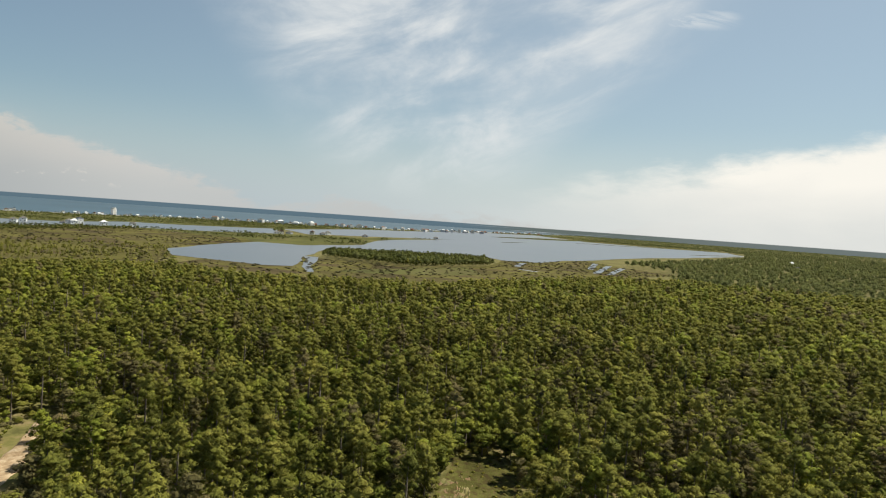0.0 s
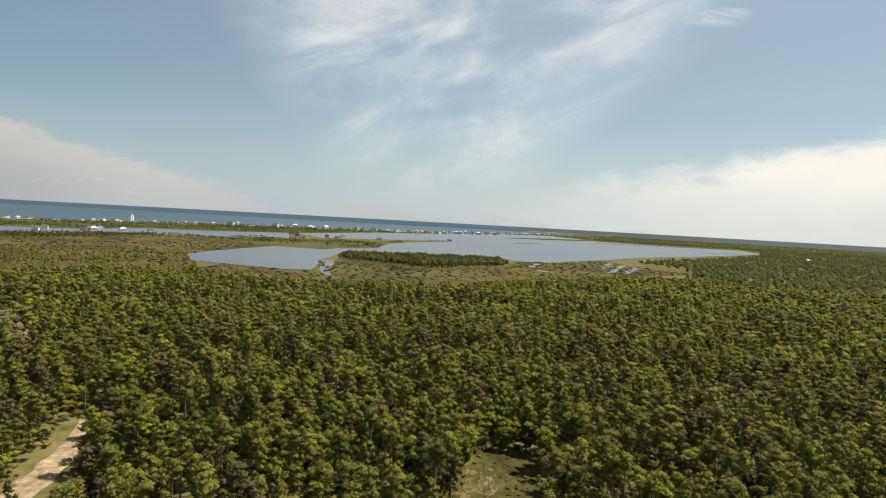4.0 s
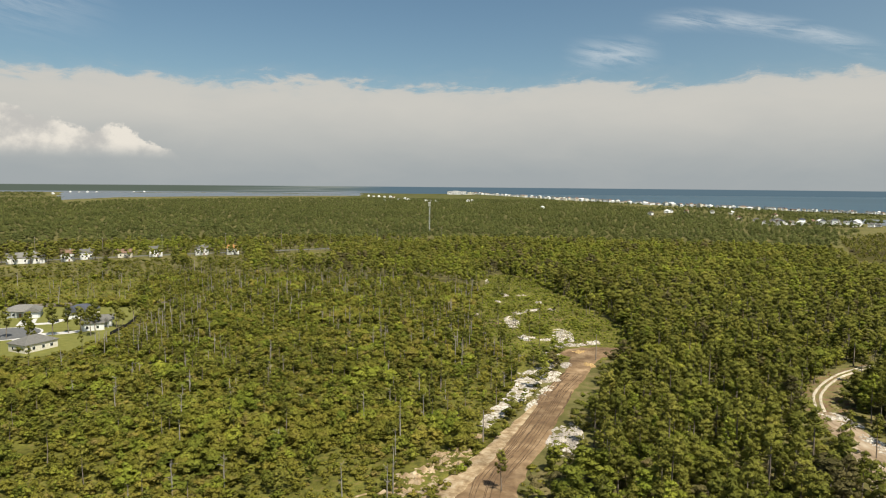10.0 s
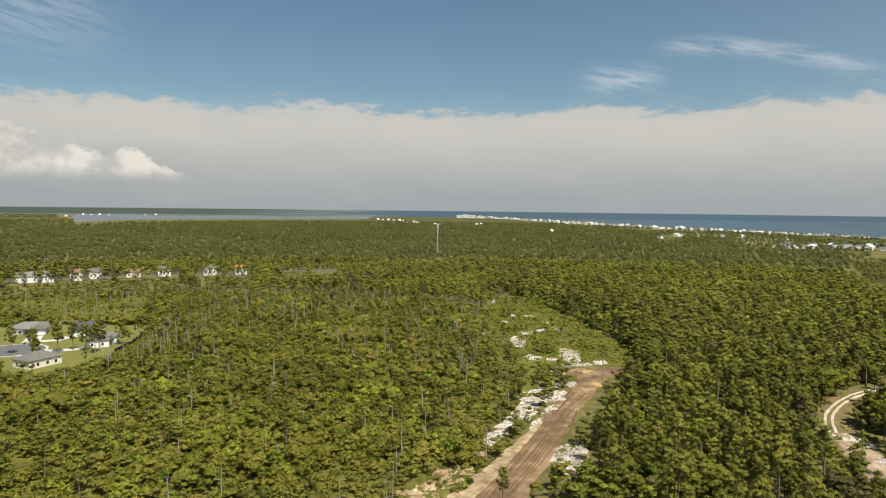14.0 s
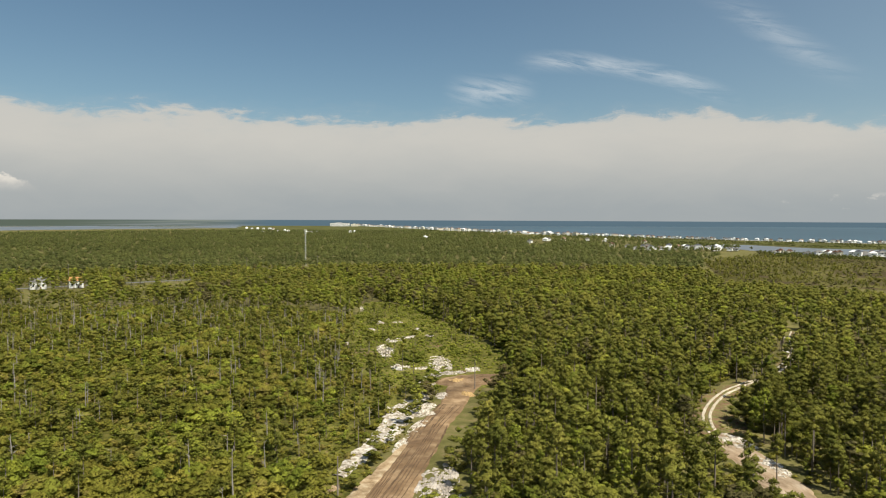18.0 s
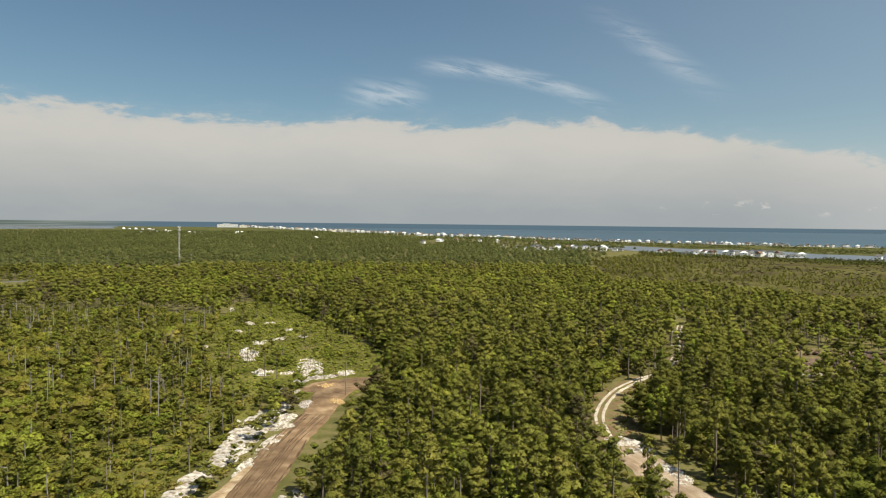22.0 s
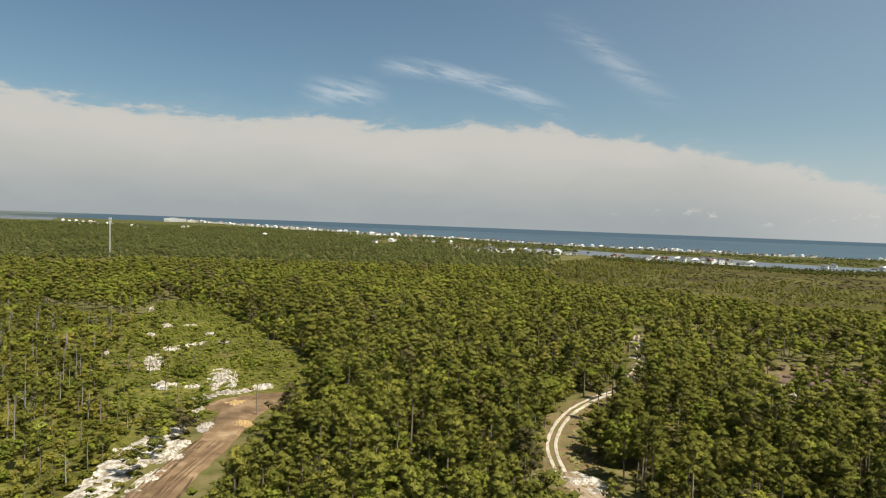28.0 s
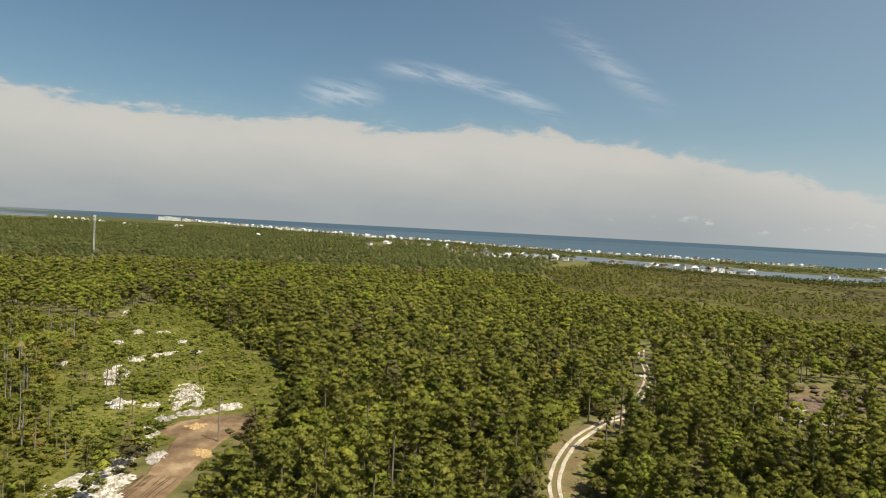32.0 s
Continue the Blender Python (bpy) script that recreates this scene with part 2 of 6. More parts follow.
# ---- materials ----
def material(name, stops, scale=1.0, detail=6.0, rough=0.9, bump=0.0, bump_scale=8.0, big=0.0, big_scale=0.03,
             big_dark=0.6, random=0.0, spec=0.3, metal=0.0, stretch=(1, 1, 1), through_light=0.0, soft=False, grain=0.0, grain_scale=2.2, tint=0.0):
    """stops: colours from one end of a noise to the other. big: how much a broad second noise darkens. random: from piece to piece."""
    m = bpy.data.materials.new(name)
    m.use_nodes = True
    n, l = m.node_tree.nodes, m.node_tree.links
    p = n["Principled BSDF"]
    p.inputs["Roughness"].default_value, p.inputs["Metallic"].default_value = rough, metal
    p.inputs["Specular IOR Level"].default_value = spec
    geo = n.new("ShaderNodeNewGeometry").outputs["Position"]
    mp = n.new("ShaderNodeMapping")
    mp.inputs[3].default_value = stretch
    l.new(geo, mp.inputs[0])
    t = n.new("ShaderNodeTexNoise")
    t.inputs["Scale"].default_value, t.inputs["Detail"].default_value, t.inputs["Roughness"].default_value = scale, detail, 0.62
    l.new(mp.outputs[0], t.inputs["Vector"])
    r = n.new("ShaderNodeValToRGB")
    while len(r.color_ramp.elements) < len(stops):
        r.color_ramp.elements.new(0.5)
    for k, c in enumerate(stops):
        r.color_ramp.elements[k].position = 0.32 + 0.36 * k / max(1, len(stops) - 1)
        r.color_ramp.elements[k].color = (*c, 1)
    l.new(t.outputs[0], r.inputs[0])
    out = r.outputs[0]
    if big:
        t2 = n.new("ShaderNodeTexNoise")
        t2.inputs["Scale"].default_value, t2.inputs["Detail"].default_value = big_scale, 5
        l.new(geo, t2.inputs["Vector"])
        mr = n.new("ShaderNodeMapRange")
        mr.inputs[1].default_value, mr.inputs[2].default_value = 0.35, 0.65
        mr.inputs[3].default_value, mr.inputs[4].default_value = 1.0 - big * (1 - big_dark), 1.0 + big * 0.35
        l.new(t2.outputs[0], mr.inputs[0])
        hsv = n.new("ShaderNodeHueSaturation")
        l.new(out, hsv.inputs["Color"])
        l.new(mr.outputs[0], hsv.inputs["Value"])
        out = hsv.outputs[0]
    if random:
        info = n.new("ShaderNodeObjectInfo").outputs["Random"]
        mr = n.new("ShaderNodeMapRange")
        mr.inputs[3].default_value, mr.inputs[4].default_value = 1 - random, 1 + random
        l.new(info, mr.inputs[0])
        hsv = n.new("ShaderNodeHueSaturation")
        l.new(out, hsv.inputs["Color"])
        l.new(mr.outputs[0], hsv.inputs["Value"])
        out = hsv.outputs[0]
    if tint:
        at = n.new("ShaderNodeAttribute")
        at.attribute_name = "tint"
        hsv = n.new("ShaderNodeHueSaturation")
        for key, lo, hi in (("Value", 1 - tint, 1 + tint), ("Hue", 0.5 + 0.05 * tint, 0.5 - 0.05 * tint)):
            mr = n.new("ShaderNodeMapRange")
            mr.inputs[1].default_value, mr.inputs[2].default_value = -1.0, 1.0
            mr.inputs[3].default_value, mr.inputs[4].default_value = lo, hi
            l.new(at.outputs["Fac"], mr.inputs[0])
            l.new(mr.outputs[0], hsv.inputs[key])
        l.new(out, hsv.inputs["Color"])
        out = hsv.outputs[0]
    grains = None
    if grain:
        t4 = n.new("ShaderNodeTexNoise")
        t4.inputs["Scale"].default_value, t4.inputs["Detail"].default_value, t4.inputs["Roughness"].default_value = grain_scale, 3, 0.7
        l.new(geo, t4.inputs["Vector"])
        grains = t4.outputs[0]
        mr = n.new("ShaderNodeMapRange")
        mr.inputs[1].default_value, mr.inputs[2].default_value = 0.30, 0.70
        mr.inputs[3].default_value, mr.inputs[4].default_value = 1 - grain, 1 + grain
        l.new(grains, mr.inputs[0])
        hsv = n.new("ShaderNodeHueSaturation")
        l.new(out, hsv.inputs["Color"])
        l.new(mr.outputs[0], hsv.inputs["Value"])
        out = hsv.outputs[0]
    l.new(out, p.inputs["Base Color"])
    if bump:
        t3 = n.new("ShaderNodeTexNoise")
        t3.inputs["Scale"].default_value, t3.inputs["Detail"].default_value = bump_scale, 5
        l.new(geo, t3.inputs["Vector"])
        b = n.new("ShaderNodeBump")
        b.inputs["Strength"].default_value, b.inputs["Distance"].default_value = bump, 0.3
        l.new(t3.outputs[0], b.inputs["Height"])
        l.new(b.outputs[0], p.inputs["Normal"])
    turned = None
    if soft:
        at = n.new("ShaderNodeAttribute")
        at.attribute_name = "soft"
        vt = n.new("ShaderNodeVectorTransform")
        vt.vector_type, vt.convert_from, vt.convert_to = "NORMAL", "OBJECT", "WORLD"
        l.new(at.outputs["Vector"], vt.inputs[0])
        turned = vt.outputs[0]
        if grains:
            b = n.new("ShaderNodeBump")
            b.inputs["Strength"].default_value, b.inputs["Distance"].default_value = 0.40, 0.9 / grain_scale
            l.new(grains, b.inputs["Height"])
            l.new(turned, b.inputs["Normal"])
            turned = b.outputs[0]
        l.new(turned, p.inputs["Normal"])
    if through_light:
        tr = n.new("ShaderNodeBsdfTranslucent")
        if turned:
            l.new(turned, tr.inputs["Normal"])
        l.new(out, tr.inputs[0])
        mx = n.new("ShaderNodeMixShader")
        mx.inputs[0].default_value = through_light
        l.new(p.outputs[0], mx.inputs[1])
        l.new(tr.outputs[0], mx.inputs[2])
        whole = mx.outputs[0]
        if grains:
            gap = n.new("ShaderNodeMapRange")
            gap.inputs[1].default_value, gap.inputs[2].default_value = 0.45, 0.49
            gap.inputs[3].default_value, gap.inputs[4].default_value = 1.0, 0.0
            l.new(grains, gap.inputs[0])
            mg = n.new("ShaderNodeMixShader")
            l.new(gap.outputs[0], mg.inputs[0])
            l.new(whole, mg.inputs[1])
            l.new(n.new("ShaderNodeBsdfTransparent").outputs[0], mg.inputs[2])
            whole = mg.outputs[0]
        l.new(whole, n["Material Output"].inputs[0])
    return m


M_needles = material("pine_needles", [(0.129, 0.137, 0.025), (0.172, 0.177, 0.032), (0.212, 0.210, 0.038), (0.244, 0.230, 0.046)], 0.13, 4, 0.75, big=0.5, big_scale=0.018, big_dark=0.65, spec=0.12, through_light=0.40, soft=True, grain=0.30, grain_scale=2.4, tint=0.26)
M_rust = material("browning_needles", [(0.096, 0.086, 0.034), (0.140, 0.122, 0.048), (0.180, 0.150, 0.062)], 0.16, 7, 0.8, big=0.4, big_scale=0.03, spec=0.1, through_light=0.35, soft=True, grain=0.30, grain_scale=2.4, tint=0.26)
M_fresh = material("fresh_leaves", [(0.150, 0.180, 0.022), (0.230, 0.262, 0.034), (0.320, 0.335, 0.050)], 0.18, 6, 0.72, big=0.4, big_scale=0.03, spec=0.12, through_light=0.40, soft=True, grain=0.30, grain_scale=2.0, tint=0.26)
M_leaf = material("broad_leaves", [(0.126, 0.146, 0.020), (0.204, 0.222, 0.032), (0.292, 0.298, 0.046)], 0.18, 6, 0.7, big=0.4, big_scale=0.03, spec=0.12, through_light=0.40, soft=True, grain=0.30, grain_scale=1.8, tint=0.26)
M_scrub = material("scrub_leaves", [(0.142, 0.142, 0.022), (0.192, 0.188, 0.028), (0.246, 0.226, 0.038), (0.262, 0.205, 0.068)], 0.16, 4, 0.75, big=0.5, big_scale=0.035, spec=0.12, through_light=0.40, soft=True, grain=0.30, grain_scale=2.2, tint=0.26)
M_marshbush = material("marsh_shrub_leaves", [(0.068, 0.060, 0.032), (0.105, 0.094, 0.044), (0.140, 0.128, 0.052)], 0.08, 6, 0.85, spec=0.1, through_light=0.25, soft=True, grain=0.30, grain_scale=0.8, tint=0.26)
M_bark = material("pine_bark", [(0.13, 0.10, 0.075), (0.22, 0.18, 0.14), (0.32, 0.27, 0.22)], 1.5, 6, 0.95, stretch=(1, 1, 0.2), soft=True)
M_snag = material("dead_grey_wood", [(0.24, 0.215, 0.185), (0.38, 0.345, 0.305)], 2.0, 6, 0.95, stretch=(1, 1, 0.2), soft=True)
M_floor = material("woodland_floor", [(0.080, 0.078, 0.026), (0.135, 0.125, 0.042), (0.205, 0.160, 0.080)], 0.18, 9, 0.97, bump=0.5, bump_scale=0.8, big=0.5, big_scale=0.012, spec=0.08)
M_grass = material("rough_green_cover", [(0.062, 0.058, 0.020), (0.112, 0.112, 0.024), (0.155, 0.146, 0.030), (0.185, 0.132, 0.062)], 0.6, 14, 0.95, bump=1.0, bump_scale=1.8, big=0.8, big_scale=0.07, big_dark=0.5, spec=0.08)
M_lawn = material("mown_lawn", [(0.128, 0.132, 0.028), (0.185, 0.178, 0.042)], 0.3, 8, 0.95, bump=0.2, bump_scale=3)
M_marsh = material("marsh_grass", [(0.050, 0.040, 0.021), (0.082, 0.068, 0.030), (0.112, 0.104, 0.030), (0.078, 0.060, 0.032), (0.058, 0.048, 0.024)], 0.012, 12, 0.97, big=0.6, big_scale=0.010, big_dark=0.6, bump=0.4, bump_scale=0.4, spec=0.02, stretch=(1.0, 0.8, 1.0))
M_marshgreen = material("green_marsh_grass", [(0.060, 0.062, 0.026), (0.094, 0.096, 0.032), (0.108, 0.096, 0.044)], 0.014, 9, 0.97, big=0.5, big_scale=0.006, spec=0.02)
M_sand = material("white_sand", [(0.17, 0.135, 0.085), (0.34, 0.29, 0.22), (0.56, 0.515, 0.445), (0.68, 0.645, 0.585)], 0.85, 12, 0.95, bump=1.0, bump_scale=1.8, big=0.5, big_scale=0.22)
M_spoil = material("grey_spoil", [(0.22, 0.185, 0.15), (0.36, 0.32, 0.275), (0.50, 0.46, 0.41)], 0.6, 10, 0.95, bump=0.8, bump_scale=1.4, big=0.4, big_scale=0.15)
M_ochre = material("ochre_sand", [(0.36, 0.235, 0.10), (0.50, 0.35, 0.165)], 0.6, 8, 0.95, bump=0.5, bump_scale=1.6)
M_litter = material("reddish_litter", [(0.125, 0.070, 0.036), (0.200, 0.125, 0.068), (0.140, 0.140, 0.040), (0.27, 0.19, 0.115)], 0.4, 10, 0.96, bump=0.8, bump_scale=1.3, big=0.5, big_scale=0.12)
M_rut = material("pale_rut_sand", [(0.36, 0.295, 0.205), (0.50, 0.435, 0.335), (0.60, 0.545, 0.45)], 0.9, 10, 0.95, bump=0.6, bump_scale=2.0, big=0.4, big_scale=0.2)
M_dirt = material("graded_brown_dirt", [(0.118, 0.072, 0.038), (0.200, 0.128, 0.068), (0.33, 0.232, 0.135)], 0.16, 10, 0.95, bump=0.7, bump_scale=1.0, big=0.6, big_scale=0.05)
M_tan = material("tan_sand", [(0.20, 0.132, 0.070), (0.33, 0.240, 0.140), (0.45, 0.365, 0.25)], 0.5, 10, 0.95, bump=0.7, bump_scale=1.4, big=0.5, big_scale=0.10)
M_yard = material("yard_sand", [(0.20, 0.135, 0.080), (0.33, 0.245, 0.160), (0.46, 0.375, 0.275)], 0.25, 10, 0.95, bump=0.7, bump_scale=1.2, big=0.55, big_scale=0.07, stretch=(1.5, 0.45, 1))
M_cedar = material("dark_cedar_leaves", [(0.055, 0.064, 0.016), (0.092, 0.104, 0.024), (0.132, 0.140, 0.032)], 0.10, 7, 0.8, big=0.4, big_scale=0.02, spec=0.08, through_light=0.3, soft=True, grain=0.30, grain_scale=0.6, tint=0.26)
M_meadow = material("trampled_grass", [(0.060, 0.040, 0.020), (0.070, 0.060, 0.020), (0.085, 0.086, 0.022), (0.105, 0.074, 0.036)], 0.45, 12, 0.95, bump=0.9, bump_scale=1.5, big=0.7, big_scale=0.10, spec=0.05)
# duller, bluer needles: the haze of distance is put into their colour
M_hazedpine = material("hazed_far_pine_needles", [(0.090, 0.104, 0.032), (0.113, 0.126, 0.038), (0.137, 0.145, 0.044)], 0.02, 5, 0.8, big=0.3, big_scale=0.006, spec=0.08, through_light=0.3, soft=True, grain=0.20, grain_scale=0.5, tint=0.12)
M_ocean = material("sea_water", [(0.048, 0.083, 0.106), (0.056, 0.094, 0.118)], 0.004, 6, 0.45, big=0.3, big_scale=0.001, spec=0.2, stretch=(1, 0.4, 1))
M_lagoon = material("lagoon_water", [(0.100, 0.112, 0.125), (0.118, 0.128, 0.140)], 0.004, 6, 0.30, bump=0.06, bump_scale=0.5, spec=0.45)
M_beach = material("beach_sand", [(0.45, 0.40, 0.32), (0.58, 0.53, 0.44)], 0.05, 6, 0.95)
M_white = material("white_siding", [(0.70, 0.70, 0.68), (0.82, 0.82, 0.80)], 1.2, 5, 0.7, random=0.12)
M_cream = material("cream_siding", [(0.66, 0.61, 0.50), (0.76, 0.72, 0.60)], 1.2, 5, 0.7, random=0.12)
M_greywall = material("grey_siding", [(0.36, 0.38, 0.39), (0.46, 0.48, 0.49)], 1.2, 5, 0.75, random=0.2)
M_redwall = material("terracotta_wall", [(0.42, 0.16, 0.10), (0.52, 0.22, 0.14)], 1.2, 5, 0.75)
M_roof = material("grey_shingle", [(0.125, 0.120, 0.108), (0.185, 0.178, 0.162)], 1.6, 8, 0.9, random=0.25, bump=0.3, bump_scale=4)
M_roofdark = material("slate_blue_shingle", [(0.055, 0.06, 0.075), (0.10, 0.105, 0.125)], 1.6, 8, 0.9, bump=0.3, bump_scale=4)
M_rooforange = material("orange_brown_roof", [(0.42, 0.20, 0.075), (0.52, 0.28, 0.11)], 1.6, 8, 0.85)
M_roofbrown = material("brown_shingle", [(0.17, 0.10, 0.07), (0.25, 0.16, 0.11)], 1.6, 8, 0.9)
M_glass = material("dark_window", [(0.02, 0.025, 0.03), (0.04, 0.045, 0.05)], 0.6, 3, 0.12, spec=0.6)
M_trim = material("white_trim", [(0.74, 0.74, 0.72), (0.82, 0.82, 0.80)], 2.0, 4, 0.6)
M_concrete = material("pale_concrete", [(0.48, 0.46, 0.43), (0.60, 0.58, 0.55)], 0.8, 8, 0.9, bump=0.15, bump_scale=3)
M_asphalt = material("road_asphalt", [(0.10, 0.10, 0.10), (0.15, 0.15, 0.148)], 0.8, 8, 0.9)
M_steel = material("galvanised_steel", [(0.50, 0.51, 0.52), (0.64, 0.65, 0.66)], 1.0, 5, 0.5, metal=0.1)
M_pole = material("weathered_pole", [(0.20, 0.165, 0.135), (0.30, 0.26, 0.22)], 3.0, 6, 0.95, stretch=(1, 1, 0.15))
M_fence = material("weathered_fence", [(0.20, 0.17, 0.14), (0.32, 0.28, 0.235)], 2.0, 6, 0.95)
M_silt = material("black_silt_fence", [(0.012, 0.012, 0.013), (0.03, 0.03, 0.032)], 2.0, 4, 0.8)
M_carpaint = material("black_car_paint", [(0.010, 0.010, 0.012), (0.016, 0.016, 0.018)], 2.0, 3, 0.25, spec=0.6)
M_rubber = material("tyre_rubber", [(0.015, 0.015, 0.015), (0.03, 0.03, 0.03)], 6.0, 4, 0.9)


# ---- mesh helpers ----
def mesh_of(name, verts, faces, mats, slots=None, smooth=False):
    me = bpy.data.meshes.new(name)
    me.from_pydata([tuple(v) for v in verts], [], faces)
    for m in mats:
        me.materials.append(m)
    if slots is not None:
        me.polygons.foreach_set("material_index", slots)
    if smooth:
        me.polygons.foreach_set("use_smooth", [True] * len(me.polygons))
    me.update()
    return me


def soup(name, tris, mats, slots=None):
    """A mesh from an array of triangles (n, 3, 6 or 7): corners, the way that the foliage round each one faces, and the tint of its tree."""
    n = len(tris)
    tint = np.ascontiguousarray(tris[:, :, 6], dtype=np.float32) if tris.shape[2] > 6 else None
    face_way = np.ascontiguousarray(tris[:, :, 3:6], dtype=np.float32)
    tris = tris[:, :, :3]
    me = bpy.data.meshes.new(name)
    me.vertices.add(3 * n)
    me.vertices.foreach_set("co", np.ascontiguousarray(tris, dtype=np.float32).ravel())
    me.loops.add(3 * n)
    me.loops.foreach_set("vertex_index", np.arange(3 * n, dtype=np.int32))
    me.polygons.add(n)
    me.polygons.foreach_set("loop_start", np.arange(0, 3 * n, 3, dtype=np.int32))
    me.polygons.foreach_set("loop_total", np.full(n, 3, dtype=np.int32))
    for m in mats:
        me.materials.append(m)
    if slots is not None:
        me.polygons.foreach_set("material_index", np.asarray(slots, dtype=np.int32))
    me.attributes.new("soft", "FLOAT_VECTOR", "POINT").data.foreach_set("vector", face_way.ravel())
    if tint is not None:
        me.attributes.new("tint", "FLOAT", "POINT").data.foreach_set("value", tint.ravel())
    me.update(calc_edges=True)
    return me


def part(name, bm, mat, parent, label=""):
    me = bpy.data.meshes.new(name)
    bm.to_mesh(me)
    bm.free()
    me.materials.append(mat)
    ob = new(name, me)
    ob.parent = parent
    if label:
        ob["label"] = label
    return ob


def box(bm, lo, hi):
    c = [(a + b) / 2 for a, b in zip(lo, hi)]
    s = [b - a for a, b in zip(lo, hi)]
    bmesh.ops.create_cube(bm, size=1, matrix=Matrix.Translation(c) @ Matrix.Diagonal((*s, 1)))


def boxes(*pairs):
    bm = bmesh.new()
    for lo, hi in pairs:
        box(bm, lo, hi)
    return bm


def inside(px, py, poly):
    px, py = np.asarray(px, float), np.asarray(py, float)
    hit = np.zeros(px.shape, bool)
    for (x0, y0), (x1, y1) in zip(poly, poly[1:] + poly[:1]):
        if y0 != y1:
            hit ^= ((y0 > py) != (y1 > py)) & (px < (x1 - x0) * (py - y0) / (y1 - y0) + x0)
    return hit


def near_line(px, py, line):
    px, py = np.asarray(px, float), np.asarray(py, float)
    best = np.full(px.shape, 1e9)
    for (x0, y0), (x1, y1) in zip(line, line[1:]):
        dx_, dy_ = x1 - x0, y1 - y0
        k = np.clip(((px - x0) * dx_ + (py - y0) * dy_) / (dx_ * dx_ + dy_ * dy_ + 1e-9), 0, 1)
        best = np.minimum(best, np.hypot(px - x0 - k * dx_, py - y0 - k * dy_))
    return best


def wobble(poly, step, amp, closed=True):
    out = []
    for (x0, y0), (x1, y1) in zip(poly, (poly[1:] + poly[:1]) if closed else poly[1:]):
        n = max(1, int(math.hypot(x1 - x0, y1 - y0) / step))
        for k in range(n):
            x, y = x0 + (x1 - x0) * k / n, y0 + (y1 - y0) * k / n
            v = noise.noise_vector((x / (3 * step), y / (3 * step), 0.3)) * amp + noise.noise_vector((x / step, y / step, 5.3)) * amp * 0.6
            out.append((x + v.x, y + v.y))
    if not closed:
        out.append(poly[-1])
    return out


def sheet(name, poly, z, mat, label, category, kind="structure", rim=0.0):
    """A flat sheet with an outline; rim: a slope that takes its edge down to the ground."""
    from mathutils.geometry import tessellate_polygon
    pts = [Vector((x, y, z)) for x, y in poly]
    faces = [tuple(f) for f in tessellate_polygon([pts])]
    me = bpy.data.meshes.new(name)
    me.from_pydata(pts, [], faces)
    me.materials.append(mat)
    me.update()
    if sum(p.normal.z * p.area for p in me.polygons) < 0:
        me.flip_normals()
    ob = new(name, me)
    return tagged(ob, label, category, kind=kind)


def ribbon(line, widths):
    """The outline of a band along a line."""
    left, right = [], []
    for i, (x, y) in enumerate(line):
        x0, y0 = line[max(0, i - 1)]
        x1, y1 = line[min(len(line) - 1, i + 1)]
        d = math.hypot(x1 - x0, y1 - y0)
        nx, ny = -(y1 - y0) / d, (x1 - x0) / d
        w = widths[i] / 2
        left.append((x + nx * w, y + ny * w))
        right.append((x - nx * w, y - ny * w))
    return left + right[::-1]


# ---- the plan ----
COAST = [(-900, 8000), (-200, 6200), (340, 5000), (640, 3400), (880, 2500), (1080, 1960), (1250, 1680), (1470, 1420), (1680, 1280), (1860, 1190),
         (2190, 1060), (2420, 780), (2700, 520), (3200, 320), (4150, -60), (4900, -480)]
LAKE = [(672, 381), (662, 334), (641, 266), (654, 244), (790, 278), (879, 290), (1003, 312), (1197, 294), (1032, 357), (1032, 431), (877, 437), (759, 428)]
LAGOON = [(1197, 294), (1003, 306), (1074, 184), (1099, 78), (1031, 50), (1043, 0), (1204, -81), (1468, -208), (1759, -389), (2365, -727), (2707, -760),
          (2735, -457), (2879, -259), (3700, -60), (3239, 280), (2500, 440), (2300, 540), (1716, 640), (1500, 500), (1786, 260), (1917, 210), (1417, 331)]
CHANNEL = [(820, 1186), (878, 1030), (946, 941), (971, 830), (1069, 790), (1100, 815), (1188, 750), (1284, 620), (1400, 540), (1716, 640), (1508, 785),
           (1439, 888), (1225, 900), (1117, 1032), (1157, 1172), (1019, 1260), (1002, 1444), (860, 1560)]
BAY = [(-1336, 2461), (-1395, 2991), (-1197, 3289), (-769, 3619), (-408, 3879), (-507, 4823), (-1337, 4662), (-2314, 4262)]
MARSH = [(532, 883), (406, 636), (483, 531), (472, 437), (542, 413), (576, 370), (589, 333), (672, 381), (759, 428), (877, 437), (1032, 431), (1100, 480),
         (1188, 750), (1100, 815), (1069, 790), (971, 830), (946, 941), (878, 1030), (820, 1186), (742, 1050)]
SOUTHMARSH = [(589, 333), (560, 230), (600, 100), (720, 20), (850, -90), (960, -190), (1204, -81), (1043, 0), (1031, 50), (942, 52), (850, 60), (743, 136), (790, 278), (654, 244), (641, 266), (662, 334)]
SPIT = [(1032, 360), (1197, 296), (1417, 331), (1917, 210), (1786, 240), (1520, 380), (1487, 449), (1400, 540), (1284, 620), (1188, 750), (1100, 480), (1032, 431)]
PENINSULA = [(802, 268), (1003, 303), (1074, 184), (1099, 78), (942, 52), (850, 66), (743, 140)]
